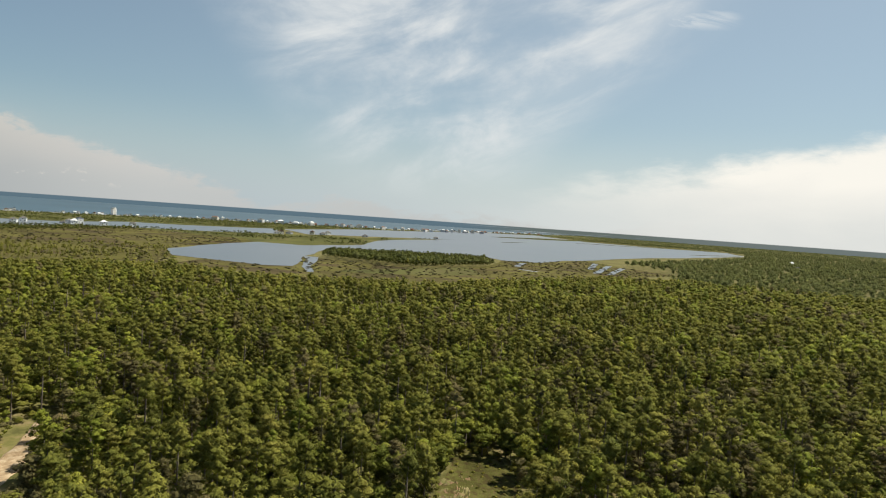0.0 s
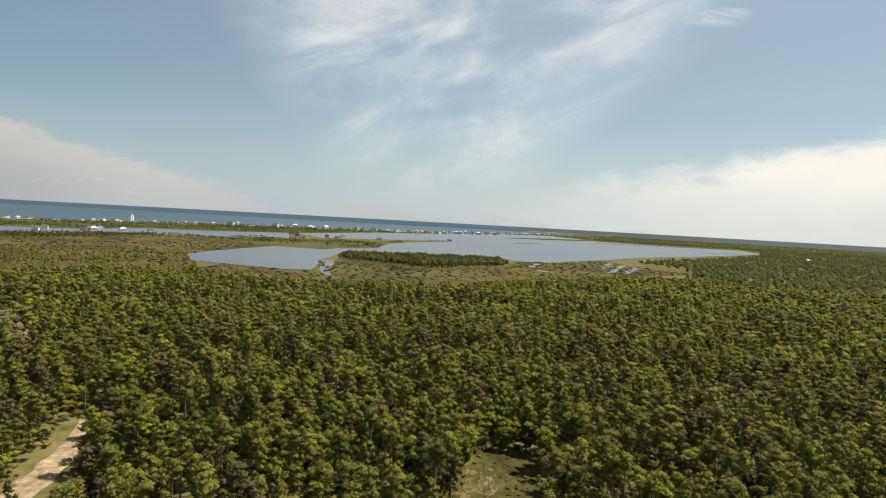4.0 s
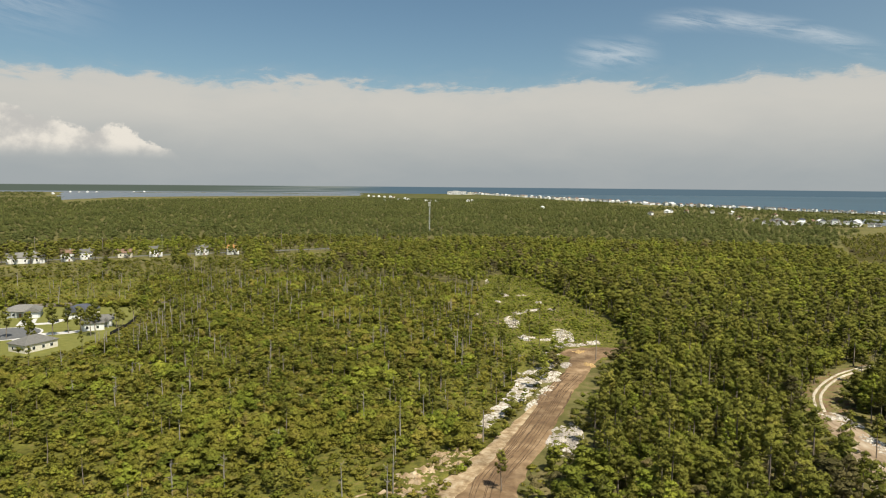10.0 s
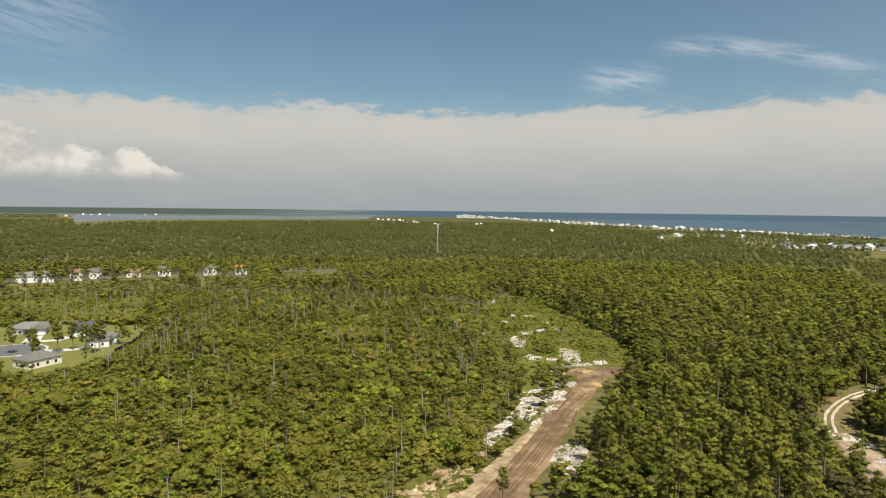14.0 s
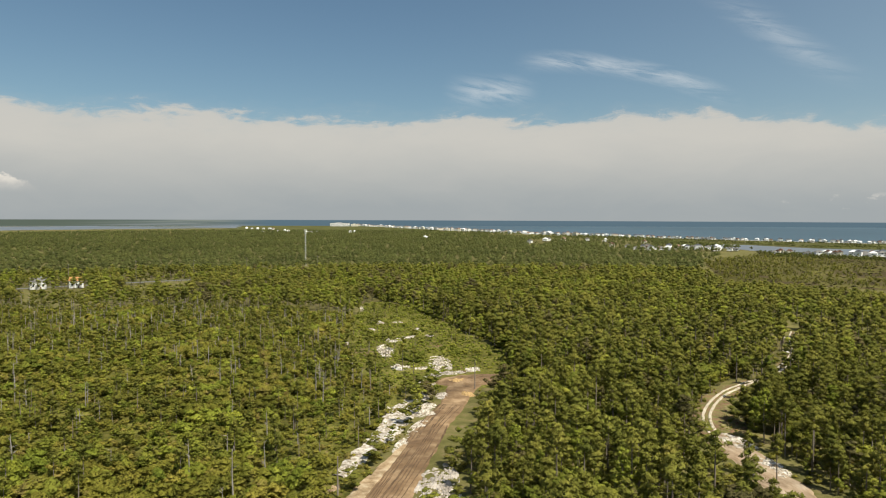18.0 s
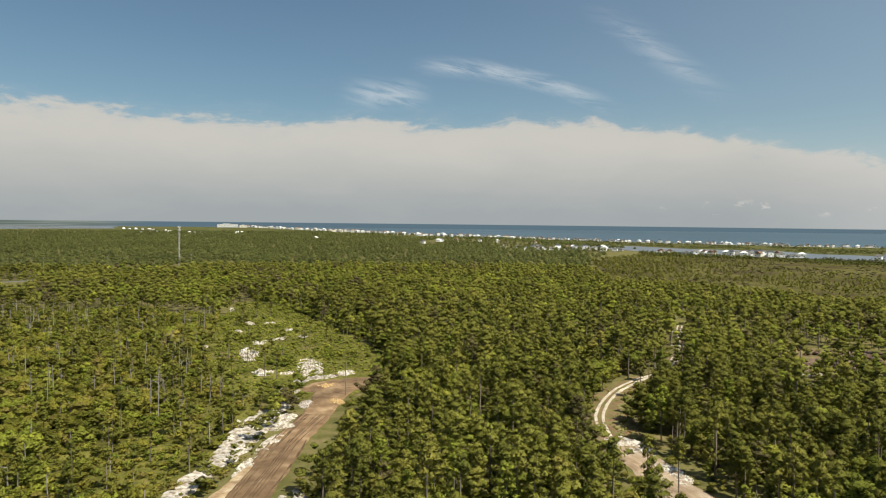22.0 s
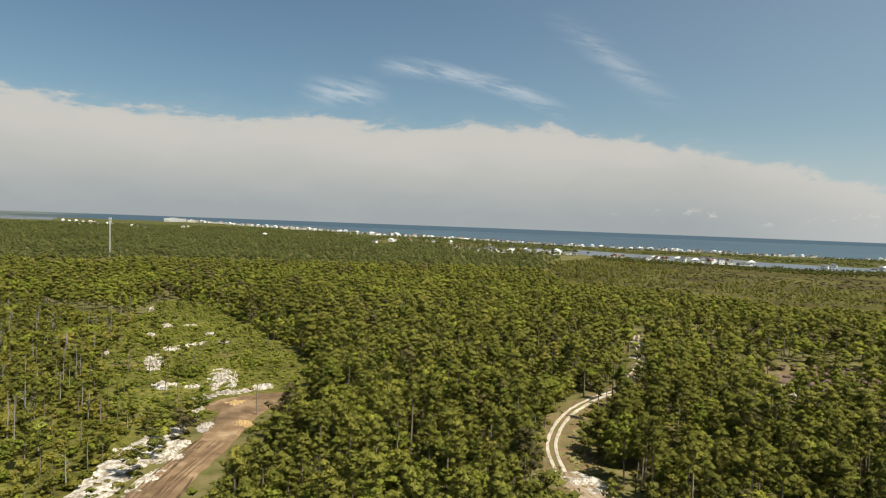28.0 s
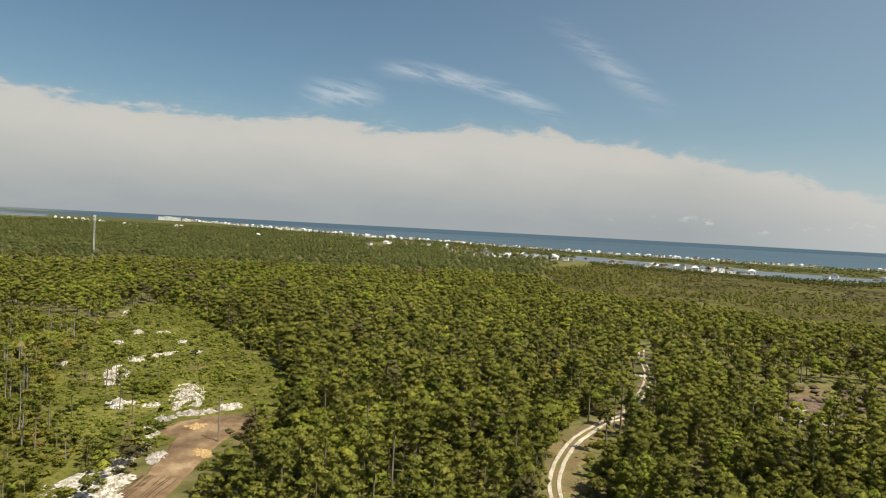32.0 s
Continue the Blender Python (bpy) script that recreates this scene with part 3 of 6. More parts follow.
ISLAND = [(340, 4700), (560, 3300), (780, 2420), (980, 1880), (860, 1560), (1002, 1444), (1019, 1260), (1157, 1172), (1117, 1032), (1225, 900), (1439, 888),
          (1508, 785), (1716, 640), (2300, 540), (2500, 440), (3239, 280), (4100, -80), (4150, -40), (3200, 300), (2680, 500), (2400, 760), (2170, 1040),
          (1840, 1170), (1660, 1260), (1450, 1400), (1230, 1660), (1060, 1940), (860, 2480), (620, 3380), (330, 4980)]
ROAD = [(8, 128), (12, 150), (17, 162), (24, 177), (36, 207), (42.5, 223), (52, 243), (58, 260), (63, 273)]
ROAD_W = [15, 15, 13, 12, 10, 9.2, 8.5, 10, 15]
TRACK = [(262, 352), (246, 333), (220, 298), (181, 261), (166, 253), (146, 239), (128, 219), (119, 201), (118, 187), (112, 162), (107, 143), (101, 125), (97, 112)]
TRACK_W = [2.2, 2.4, 2.6, 2.6, 2.8, 3.0, 4.0, 6.5, 9.5, 12.5, 16, 19, 19]
TRACK_B = [(172, 143), (157, 135.5), (146, 131), (130, 126), (121, 124), (112, 121)]
CORRIDOR = [(24, 285), (40, 262), (72, 262), (86, 285), (92, 330), (84, 400), (72, 470), (58, 520), (42, 510), (30, 440), (22, 360)]
SCRUB = [(-330, 470), (-330, 60), (4, 60), (6, 150), (24, 200), (40, 240), (40, 262), (24, 285), (22, 360), (30, 440), (10, 470), (-60, 500), (-180, 510)]
LAWN = [(-258, 350), (-215, 368), (-191, 372), (-160, 372), (-152, 346), (-146, 300), (-147, 276), (-157, 262), (-172, 266), (-184, 284), (-205, 290), (-258, 298)]
YARD = [(131, 206), (123, 186), (118, 160), (116, 142), (112.5, 120), (104, 108), (88, 122), (93, 130), (99, 144), (106, 165), (114, 189), (124, 208)]
CLEARING = [(178, 42), (146, 46), (124, 40), (122, 27), (150, 26), (165, 27), (180, 32)]
FIELD = [(-335, 385), (-168, 382), (-205, 480), (-335, 476)]
DIRT_ZONE = [(224, 234), (249, 230), (276, 233), (300, 254), (288, 268), (268, 288), (248, 276), (244, 256), (226, 244)]
HIGHWAY = [(-420, 545), (-330, 600), (-240, 652), (-150, 700), (-40, 752), (80, 820)]

# ---- ground ----
def ring_ground():
    bm = bmesh.new()
    rows = []
    for r in [0, 60, 120, 200, 300, 450, 700, 1100, 1800, 3000, 4900]:
        if r == 0:
            rows.append([bm.verts.new((0, 0, 0))])
            continue
        rows.append([bm.verts.new((r * math.sin(k * math.tau / 96), r * math.cos(k * math.tau / 96), 0)) for k in range(96)])
    for k in range(96):
        bm.faces.new((rows[0][0], rows[1][(k + 1) % 96], rows[1][k]))
        for a_, b_ in zip(rows[1:], rows[2:]):
            bm.faces.new((a_[k], a_[(k + 1) % 96], b_[(k + 1) % 96], b_[k]))
    bmesh.ops.recalc_face_normals(bm, faces=bm.faces)
    me = bpy.data.meshes.new("ground")
    bm.to_mesh(me)
    bm.free()
    if me.polygons[0].normal.z < 0:
        me.flip_normals()
    me.materials.append(M_floor)
    return tagged(new("ground", me), "dark woodland floor with brown litter and green cover", "ground", kind="structure")


ring_ground()
SEA = COAST + [(4900, 9000), (-900, 9000)]
sheet("water_ocean", COAST + [(7000, -1500), (7000, 9000)], 0.30, M_ocean, "deep blue-green open sea reaching the horizon", "sea")
sheet("ground_island", wobble(ISLAND, 60, 14), 0.12, M_marshgreen, "flat green barrier island behind the beach", "island")
sheet("beach", ribbon([(x - 8, y - 8) for x, y in COAST[1:-1]], [26] * (len(COAST) - 2)), 0.36, M_beach, "pale sandy beach along the sea", "beach")
sheet("ground_marsh", wobble(MARSH, 40, 16), 0.10, M_marsh, "brown and olive salt marsh grass", "marsh")
sheet("ground_marsh_south", wobble(SOUTHMARSH, 40, 16), 0.08, M_marsh, "brown marsh scrub beside the lake", "marsh")
sheet("ground_spit", wobble(SPIT, 40, 12), 0.16, M_marshgreen, "green marsh spit between two waters", "marsh")
sheet("ground_green_strip", wobble([(638, 203), (743, 142), (820, 96), (735, 66), (690, 96), (640, 165)], 20, 8), 0.14, M_marshgreen, "bright green marsh strip before the wooded tongue", "marsh")
sheet("water_creek", wobble(ribbon([(800, 270), (730, 250), (660, 232), (606, 212)], [16, 12, 9, 6]), 15, 3), 0.27, M_lagoon, "pale winding creek through the marsh", "creek")
for line in ([(970, -71), (1137, -97)], [(891, -70), (1093, -113)], [(887, -86), (1051, -127)], [(1000, 20), (910, 30)], [(860, 25), (835, 5)]):
    sheet("water_ditch", ribbon(line, [9, 9]), 0.28, M_lagoon, "straight pale ditch in the marsh", "ditch")
sheet("water_lake", wobble(LAKE, 25, 7), 0.24, M_lagoon, "grey-blue still water of the near inlet", "water")
sheet("water_lagoon", wobble(LAGOON, 60, 16), 0.26, M_lagoon, "wide grey-blue lagoon", "water")
for line, wide_ in (([(1951, 79), (2030, 34), (2092, -3)], [8, 22, 8]), ([(2560, 130), (2700, 10), (2900, -120), (3154, -290)], [30, 140, 160, 120]), ([(2500, -180), (2559, -227), (2640, -430), (2787, -720)], [10, 40, 55, 40]), ([(2040, -470), (2160, -560), (2330, -690)], [8, 26, 10])):
    sheet("ground_islet", wobble(ribbon(line, wide_), 30, 9), 0.29, M_marshgreen, "low green marsh islet in the wide lagoon", "islet")
sheet("water_channel", wobble(CHANNEL, 40, 12), 0.22, M_lagoon, "narrow grey waterway behind the island", "water")
sheet("water_bay", wobble(BAY, 80, 30), 0.20, M_lagoon, "grey-blue bay behind far woods", "water")
sheet("ground_far_marsh", wobble([(-420, 3010), (-520, 4880), (330, 4880), (560, 3300), (420, 2760), (60, 2700), (-250, 2850)], 80, 25), 0.11, M_marshgreen, "flat hazy marsh on the far shore", "marsh")
for poly_ in ([(-1361, 4640), (-1000, 4560), (-728, 4420), (-720, 4330), (-1050, 4440), (-1300, 4520)], [(-1000, 3900), (-640, 4060), (-520, 4180), (-560, 4080), (-700, 3960)], [(-1900, 4330), (-1500, 4500), (-1480, 4420), (-1850, 4240)]):
    sheet("ground_marsh_bar", wobble(poly_, 60, 22), 0.25, M_marshgreen, "low green marsh bar in the bay", "marsh")
sheet("ground_scrub", wobble(SCRUB, 15, 6), 0.06, M_grass, "rough yellow-green scrub ground", "scrub")
sheet("ground_corridor", wobble(CORRIDOR, 8, 3), 0.09, M_grass, "bright green regrowth beyond the road's end", "clearing")
M_brush = material("cut_brush_earth", [(0.085, 0.055, 0.038), (0.15, 0.10, 0.072), (0.23, 0.165, 0.12)], 0.4, 9, 0.95, bump=0.8, bump_scale=1.0)
sheet("ground_brush", wobble(DIRT_ZONE, 6, 3), 0.10, M_litter, "reddish brown litter and cut brush among pines", "bare ground")
sheet("lawn", wobble(LAWN, 10, 1.5), 0.12, M_lawn, "mown green lawns round the houses", "lawn")
sheet("ground_clearing", wobble(CLEARING, 5, 2), 0.12, M_meadow, "small grassy clearing among pines", "clearing")


# ---- bare earth: the graded road, the sand and the tracks ----
def eased(line, widths, n=4):
    """The line with its corners rounded, and the widths that go with it."""
    pts = [Vector((x, y, w)) for (x, y), w in zip(line, widths)]
    out = []
    for i in range(len(pts) - 1):
        a_, b_, c_, d_ = pts[max(0, i - 1)], pts[i], pts[i + 1], pts[min(len(pts) - 1, i + 2)]
        for k in range(n):
            f = k / n
            out.append(b_ + (c_ - a_) * 0.5 * f + (a_ * 2 - b_ * 5 + c_ * 4 - d_) * 0.5 * f ** 2 + (b_ * 3 - a_ - c_ * 3 + d_) * 0.5 * f ** 3)
    out.append(pts[-1])
    return [(p.x, p.y) for p in out], [p.z for p in out]


def strip(name, line, widths, mat, label, category, lift=0.2, rough_z=0.25, across=10, ragged=0.25, seed=0.0):
    """An uneven band of earth along a line; its edges sink into the ground."""
    line, widths = eased(line, widths)
    pts = []
    for (x0, y0), (x1, y1), w0, w1 in zip(line, line[1:], widths, widths[1:]):
        n = max(1, round(math.hypot(x1 - x0, y1 - y0) / 2.0))
        pts += [(x0 + (x1 - x0) * k / n, y0 + (y1 - y0) * k / n, w0 + (w1 - w0) * k / n) for k in range(n)]
    pts.append((*line[-1], widths[-1]))
    verts, faces = [], []
    for i, (x, y, w) in enumerate(pts):
        xa, ya, _ = pts[max(0, i - 2)]
        xb, yb, _ = pts[min(len(pts) - 1, i + 2)]
        d = math.hypot(xb - xa, yb - ya)
        nx, ny = (yb - ya) / d, -(xb - xa) / d
        for k in range(across + 1):
            u = k / across * 2 - 1
            side = 1 + ragged * noise.noise((x * 0.22 + seed, y * 0.22, 3.0 + (u > 0) * 7))
            px, py = x + nx * u * w / 2 * side, y + ny * u * w / 2 * side
            z = lift + rough_z * noise.noise((px * 0.35, py * 0.35, seed))
            z += 0.06 * noise.noise((px * 1.7, py * 1.7, seed))
            if abs(u) > 0.99:
                z = -0.05
            verts.append((px, py, z))
    row = across + 1
    for i in range(len(pts) - 1):
        for k in range(across):
            a_ = i * row + k
            faces.append((a_, a_ + row, a_ + row + 1, a_ + 1))
    me = mesh_of(name, verts, faces, [mat])
    if sum(p.normal.z for p in me.polygons) < 0:
        me.flip_normals()
    return tagged(new(name, me), label, category, kind="structure")


def earth_patch(name, cx, cy, rx, ry, turn, mat, label, rise=0.5, sink=0.12, seed=0.0, fine=0.45):
    """A patch of bare earth whose ragged outline is where its bumps rise above the cover round it."""
    verts, faces = [(cx, cy, rise * 0.6)], []
    rings, around = 18, 56
    c_, s_ = math.cos(turn), math.sin(turn)
    for i in range(1, rings + 1):
        r = i / rings
        for k in range(around):
            a_ = k / around * math.tau
            u, v = math.cos(a_) * rx * r, math.sin(a_) * ry * r
            x, y = cx + u * c_ - v * s_, cy + u * s_ + v * c_
            z = rise * (1 - r ** 2.2) - sink + fine * noise.noise((x * 0.33, y * 0.33, seed)) + fine * 0.8 * noise.noise((x * 0.95, y * 0.95, seed + 4)) + fine * 0.65 * noise.noise((x * 2.3, y * 2.3, seed + 8))
            verts.append((x, y, z if i < rings else -0.6))
    for k in range(around):
        faces.append((0, 1 + k, 1 + (k + 1) % around))
        for i in range(rings - 1):
            a_, b_ = 1 + i * around + k, 1 + i * around + (k + 1) % around
            faces.append((a_, a_ + around, b_ + around, b_))
    return tagged(new(name, mesh_of(name, verts, faces, [mat])), label, "sand patch", kind="structure")


strip("road", ROAD, ROAD_W, M_dirt, "graded brown dirt road cut through the pines", "dirt road", 0.30, 0.25, 14, 0.18)
strip("road_verge", [(32, 207), (23, 188), (15.5, 172), (8, 157), (1, 143), (-5, 131)], [1.5, 4, 5, 6.5, 8, 9], M_tan, "tan sandy shoulder of the dirt road", "verge", 0.42, 0.25, 8, 0.35, 0.0)
earth_patch("road_end", 66, 275.5, 15.5, 9.5, 0.25, M_dirt, "brown turning place where the dirt road ends", 0.8, 0.05, 1.0, 0.25)
for x_, y_, rx_, ry_, tn, sd, rise_ in ((53, 284, 5, 2.8, 0.5, 2, 0.5), (61, 288, 6.5, 3.0, 0.3, 6, 0.6), (69.5, 291, 4, 3.0, 0.1, 7, 1.1), (48, 273, 3.8, 5.0, 0.3, 8, 0.45)):
    earth_patch("sand_heap", x_, y_, rx_, ry_, tn, M_spoil if rise_ < 1 and x_ > 50 else M_sand, "heap of pale spoil round the road's end", rise_, 0.14, sd, 0.85)
earth_patch("ochre_heap", 60.5, 274, 4.2, 3.2, 0.2, M_ochre, "low ochre heap on the turning place", 0.9, 0.0, 5.0, 0.6)
earth_patch("ochre_heap", 60, 255, 2.4, 3.0, 0.2, M_ochre, "low ochre heap beside the graded road", 0.7, 0.0, 5.5, 0.6)
strip("sand_bank", [(13, 188), (16, 193), (21, 204), (27, 217), (33, 231), (37, 243), (39, 251)], [3, 5, 6, 7, 9, 9, 4], M_sand, "ragged bank of white sand beside the dirt road", "sand bank", 0.36, 0.55, 22, 0.7, 12.0)
for x_, y_, rx_, ry_, tn, sd in ((41, 236, 5, 5, 0.3, 12), (37.5, 222, 2.2, 9, -0.45, 13), (31, 208, 1.8, 7, -0.45, 14), (44, 243, 3, 5, -0.3, 18), (43, 252, 2.5, 6, -0.5, 19), (34, 240, 4, 6, 0.2, 15)):
    earth_patch("sand_bank", x_, y_, rx_, ry_, tn, M_sand, "broken white sand beside the dirt road", 0.40, 0.12, sd, 0.6)
for x_, y_, rx_, ry_, tn, sd in ((46.5, 260, 2.4, 7, -0.4, 22), (51, 255, 2.6, 4.5, -0.3, 23)):
    earth_patch("spoil_strip", x_, y_, rx_, ry_, tn, M_spoil, "low grey spoil strip beside the dirt road", 0.4, 0.14, sd, 0.8)
for x_, y_, rx_, ry_, tn, sd in ((4, 165, 6, 9, -0.4, 16), (-4, 152, 7, 8, -0.3, 17), (10, 178, 3, 7, -0.4, 20), (-12, 140, 9, 7, 0.2, 24)):
    earth_patch("sandy_ground", x_, y_, rx_, ry_, tn, M_tan, "tan sand with scattered green beside the dirt road", 0.26, 0.16, sd, 0.9)
earth_patch("sand_patch", 35.6, 179, 5.2, 13.5, -0.32, M_spoil, "greyish white sand beside the road", 0.28, 0.12, 21, 0.75)
earth_patch("sand_patch", 36.5, 171, 4.0, 6, -0.32, M_sand, "white sand at the foot of the graded road", 0.28, 0.12, 25, 0.75)
CLEARED = ((39.5, 337, 4.2, 17, -0.05), (42.5, 301, 4.6, 6.5, 0.0), (59.5, 306, 5.2, 19, -0.12), (52, 367, 10.5, 3.2, 0.75), (45, 419, 2.6, 8, 0.1), (37.6, 395, 3.0, 5, 0.0), (55, 418, 3.4, 3, 0.2),
           (62, 393, 2.6, 5, 0.2), (22, 358, 2.2, 5, 0.0), (38.2, 478, 1.7, 17, -0.06), (50, 298, 3.4, 3.4, 0.3), (45, 360, 3, 5, 0.2), (66, 372, 3, 3, 0.3))
for k_, (x_, y_, rx_, ry_, tn) in enumerate(CLEARED):
    earth_patch("sand_patch", x_, y_, rx_, ry_, tn, M_sand, "broken patch of white sand in green regrowth", 0.42, 0.13, 31 + k_, 0.8)
for x_, y_, rx_, ry_, tn, sd in ((67, 292, 3.5, 7, 0.0, 58), (64.5, 346, 5, 9, 0.1, 59), (31, 335, 6, 12, 0.2, 60), (44, 283, 4, 5, 0.2, 66)):
    earth_patch("bare_patch", x_, y_, rx_, ry_, tn, M_litter, "reddish brown earth among green regrowth", 0.30, 0.12, sd, 0.5)
strip("sandy_yard", TRACK[7:], TRACK_W[7:], M_yard, "open yard of tan and brown graded sand", "sand yard", 0.30, 0.2, 10, 0.3, 8.0)
strip("track_verge", TRACK[2:9], [5, 7, 9, 11, 12, 12, 13], M_litter, "brown litter and thin grass along the sandy track", "verge", 0.16, 0.15, 10, 0.45, 3.0)
strip("track", TRACK[:9], [w_ + 0.6 for w_ in TRACK_W[:9]], M_litter, "sandy track with a worn brown middle winding through the pines", "track", 0.28, 0.2, 8, 0.3, 8.0)
strip("track_fork", TRACK_B, [3, 4, 6, 7, 6, 6], M_tan, "pale sandy fork of the track", "track", 0.27, 0.2, 8, 0.4, 9.0)
for x_, y_, rx_, ry_, tn, sd in ((121, 194, 5, 8, 0.2, 41), (98.5, 138, 2.6, 17, -0.4, 42), (119, 176, 3.5, 9, -0.2, 47), (246, 333, 3, 8, 0.6, 43), (224, 302, 3, 6, 0.6, 44), (90, 122, 3, 9, -0.4, 48)):
    earth_patch("sand_patch", x_, y_, rx_, ry_, tn, M_sand, "white sand where the track widens", 0.5, 0.06, sd, 0.5)
for x_, y_, rx_, ry_, tn, sd, mt in ((252, 248, 26, 16, 0.3, 51, M_brush), (232, 240, 5, 9, 0.9, 52, M_sand), (240, 250, 5, 4, 0.2, 57, M_sand), (262, 234, 9, 3.5, 0.2, 53, M_tan), (254, 279, 9, 6, 0.7, 54, M_tan), (284, 262, 16, 9, 0.7, 55, M_brush), (282, 240, 8, 5, 0.1, 56, M_brush)):
    earth_patch("bare_patch", x_, y_, rx_, ry_, tn, mt, "bare reddish earth and sand among pines", 0.5, 0.1, sd, 0.5)
for x_, y_, rx_, ry_, tn, sd in ((128, 206, 5, 9, -0.5, 63), (133, 214, 4, 8, -0.6, 64), (127, 36, 9, 7, 0, 61), (152, 41, 17, 5, 0.0, 62)):
    earth_patch("bare_patch", x_, y_, rx_, ry_, tn, M_litter, "bare brown earth among low green cover", 0.3, 0.12, sd, 0.5)
# wheel marks
M_damp = material("damp_dirt", [(0.070, 0.042, 0.024), (0.115, 0.072, 0.040), (0.18, 0.12, 0.07)], 0.3, 9, 0.95)
for off in (-3.6, -2.9, -2.2, -1.5, -0.8, -0.1, 0.6, 1.2, 1.9, 2.6, 3.3, 4.0):
    line, drift = [], 0.0
    for i, (x, y) in enumerate(ROAD):
        xa, ya = ROAD[max(0, i - 1)]
        xb, yb = ROAD[min(len(ROAD) - 1, i + 1)]
        d = math.hypot(xb - xa, yb - ya)
        drift += random.uniform(-.8, .8)
        line.append((x + (yb - ya) / d * (off + drift), y - (xb - xa) / d * (off + drift)))
    first = random.choice((0, 0, 1, 2))
    line = line[first:random.choice((6, 7, 7))]
    strip("wheel_mark", line, [random.uniform(.3, .8) for _ in line], M_damp, "dark damp wheel mark in the dirt road", "wheel mark", 0.35, 0.25, 3, 0.6, 0.0)
for off in (-1.0, 1.0):
    line = []
    for i, (x, y) in enumerate(TRACK[:8]):
        xa, ya = TRACK[max(0, i - 1)]
        xb, yb = TRACK[min(len(TRACK) - 1, i + 1)]
        d = math.hypot(xb - xa, yb - ya)
        line.append((x + (yb - ya) / d * off, y - (xb - xa) / d * off))
    strip("wheel_rut", line, [1.15, 1.15, 1.2, 1.2, 1.25, 1.3, 1.4, 1.5], M_rut, "white sandy wheel rut of the track", "wheel rut", 0.46, 0.2, 4, 0.35, 8.0)


# ---- foliage ----
rng = np.random.default_rng(7)


OCT = (np.array([(1, 0, 0), (-1, 0, 0), (0, 1, 0), (0, -1, 0), (0, 0, 1), (0, 0, -1)], float),
       np.array([(0, 2, 4), (2, 1, 4), (1, 3, 4), (3, 0, 4), (2, 0, 5), (1, 2, 5), (3, 1, 5), (0, 3, 5)]))


def lumps(centres, rr, flat, up):
    """A small uneven body of foliage at each cluster centre."""
    n, (v, f) = len(centres), OCT
    a_ = rng.uniform(0, math.tau, (n, 1))
    d = np.stack([v[:, 0] * np.cos(a_) - v[:, 1] * np.sin(a_), v[:, 0] * np.sin(a_) + v[:, 1] * np.cos(a_), np.repeat(v[None, :, 2], n, 0)], -1)
    p = centres[:, None, :] + d * rng.uniform(0.70, 1.22, (n, len(v), 1)) * rr[:, None, None] * np.array([1, 1, flat])
    mid = centres.mean(0)
    span = np.abs(p - mid).max((0, 1)) + 1e-6
    way = d * 0.75 + (p - mid) / span * 0.55 + np.array([0, 0, up])
    way /= np.linalg.norm(way, axis=-1, keepdims=True)
    return np.concatenate([p, way], 2)[:, f].reshape(-1, 3, 6)


def tufts(centres, radius, per, size, flat=0.7, up=0.30):
    """Foliage round cluster centres (n, 3): an uneven body each, with loose sprays of leaves round it."""
    n = len(centres) * per
    rr = radius if np.ndim(radius) else np.full(len(centres), radius)
    bodies = lumps(centres, rr, flat, up)
    if not n:
        return bodies
    d = rng.normal(size=(n, 3)) + np.array([0, 0, 0.25])
    d /= np.linalg.norm(d, axis=1)[:, None]
    p = np.repeat(centres, per, 0) + d * (np.repeat(rr, per) * rng.uniform(0.88, 1.22, n))[:, None] * np.array([1, 1, flat])
    nrm = d * 0.6 + rng.normal(size=(n, 3)) * 0.6 + np.array([0, 0, 0.35])
    nrm /= np.linalg.norm(nrm, axis=1)[:, None]
    t = np.cross(nrm, rng.normal(size=(n, 3)))
    t /= np.linalg.norm(t, axis=1)[:, None]
    b = np.cross(nrm, t)
    s = (size * rng.uniform(0.5, 1.4, n))[:, None]
    k = rng.uniform(0.16, 0.34, n)[:, None]
    tri = np.stack([p - t * s * 0.68 - b * s * k, p + t * s * 0.64 - b * s * k * 0.5, p + t * s * rng.uniform(-0.4, 0.4, n)[:, None] + b * s * 0.42], 1)
    mid = centres.mean(0)
    out = (p - mid) / (np.abs(p - mid).max(0) + 1e-6)
    way = d * 0.75 + out * 0.55 + np.array([0, 0, up]) + rng.normal(size=(n, 3)) * 0.15
    way /= np.linalg.norm(way, axis=1)[:, None]
    return np.concatenate([bodies, np.concatenate([tri, np.repeat(way[:, None, :], 3, 1)], 2)])


def tube(p0, p1, r0, r1, sides=5):
    p0, p1 = np.array(p0, float), np.array(p1, float)
    ax = (p1 - p0) / np.linalg.norm(p1 - p0)
    u = np.cross(ax, (0.31, 0.95, 0.05))
    u /= np.linalg.norm(u)
    v = np.cross(ax, u)
    ang = np.arange(sides) * math.tau / sides
    ring = np.cos(ang)[:, None] * u + np.sin(ang)[:, None] * v
    a_, b_ = np.concatenate([p0 + ring * r0, ring], 1), np.concatenate([p1 + ring * r1, ring], 1)
    a2, b2 = np.roll(a_, -1, 0), np.roll(b_, -1, 0)
    return np.concatenate([np.stack([a_, a2, b2], 1), np.stack([a_, b2, b_], 1)])


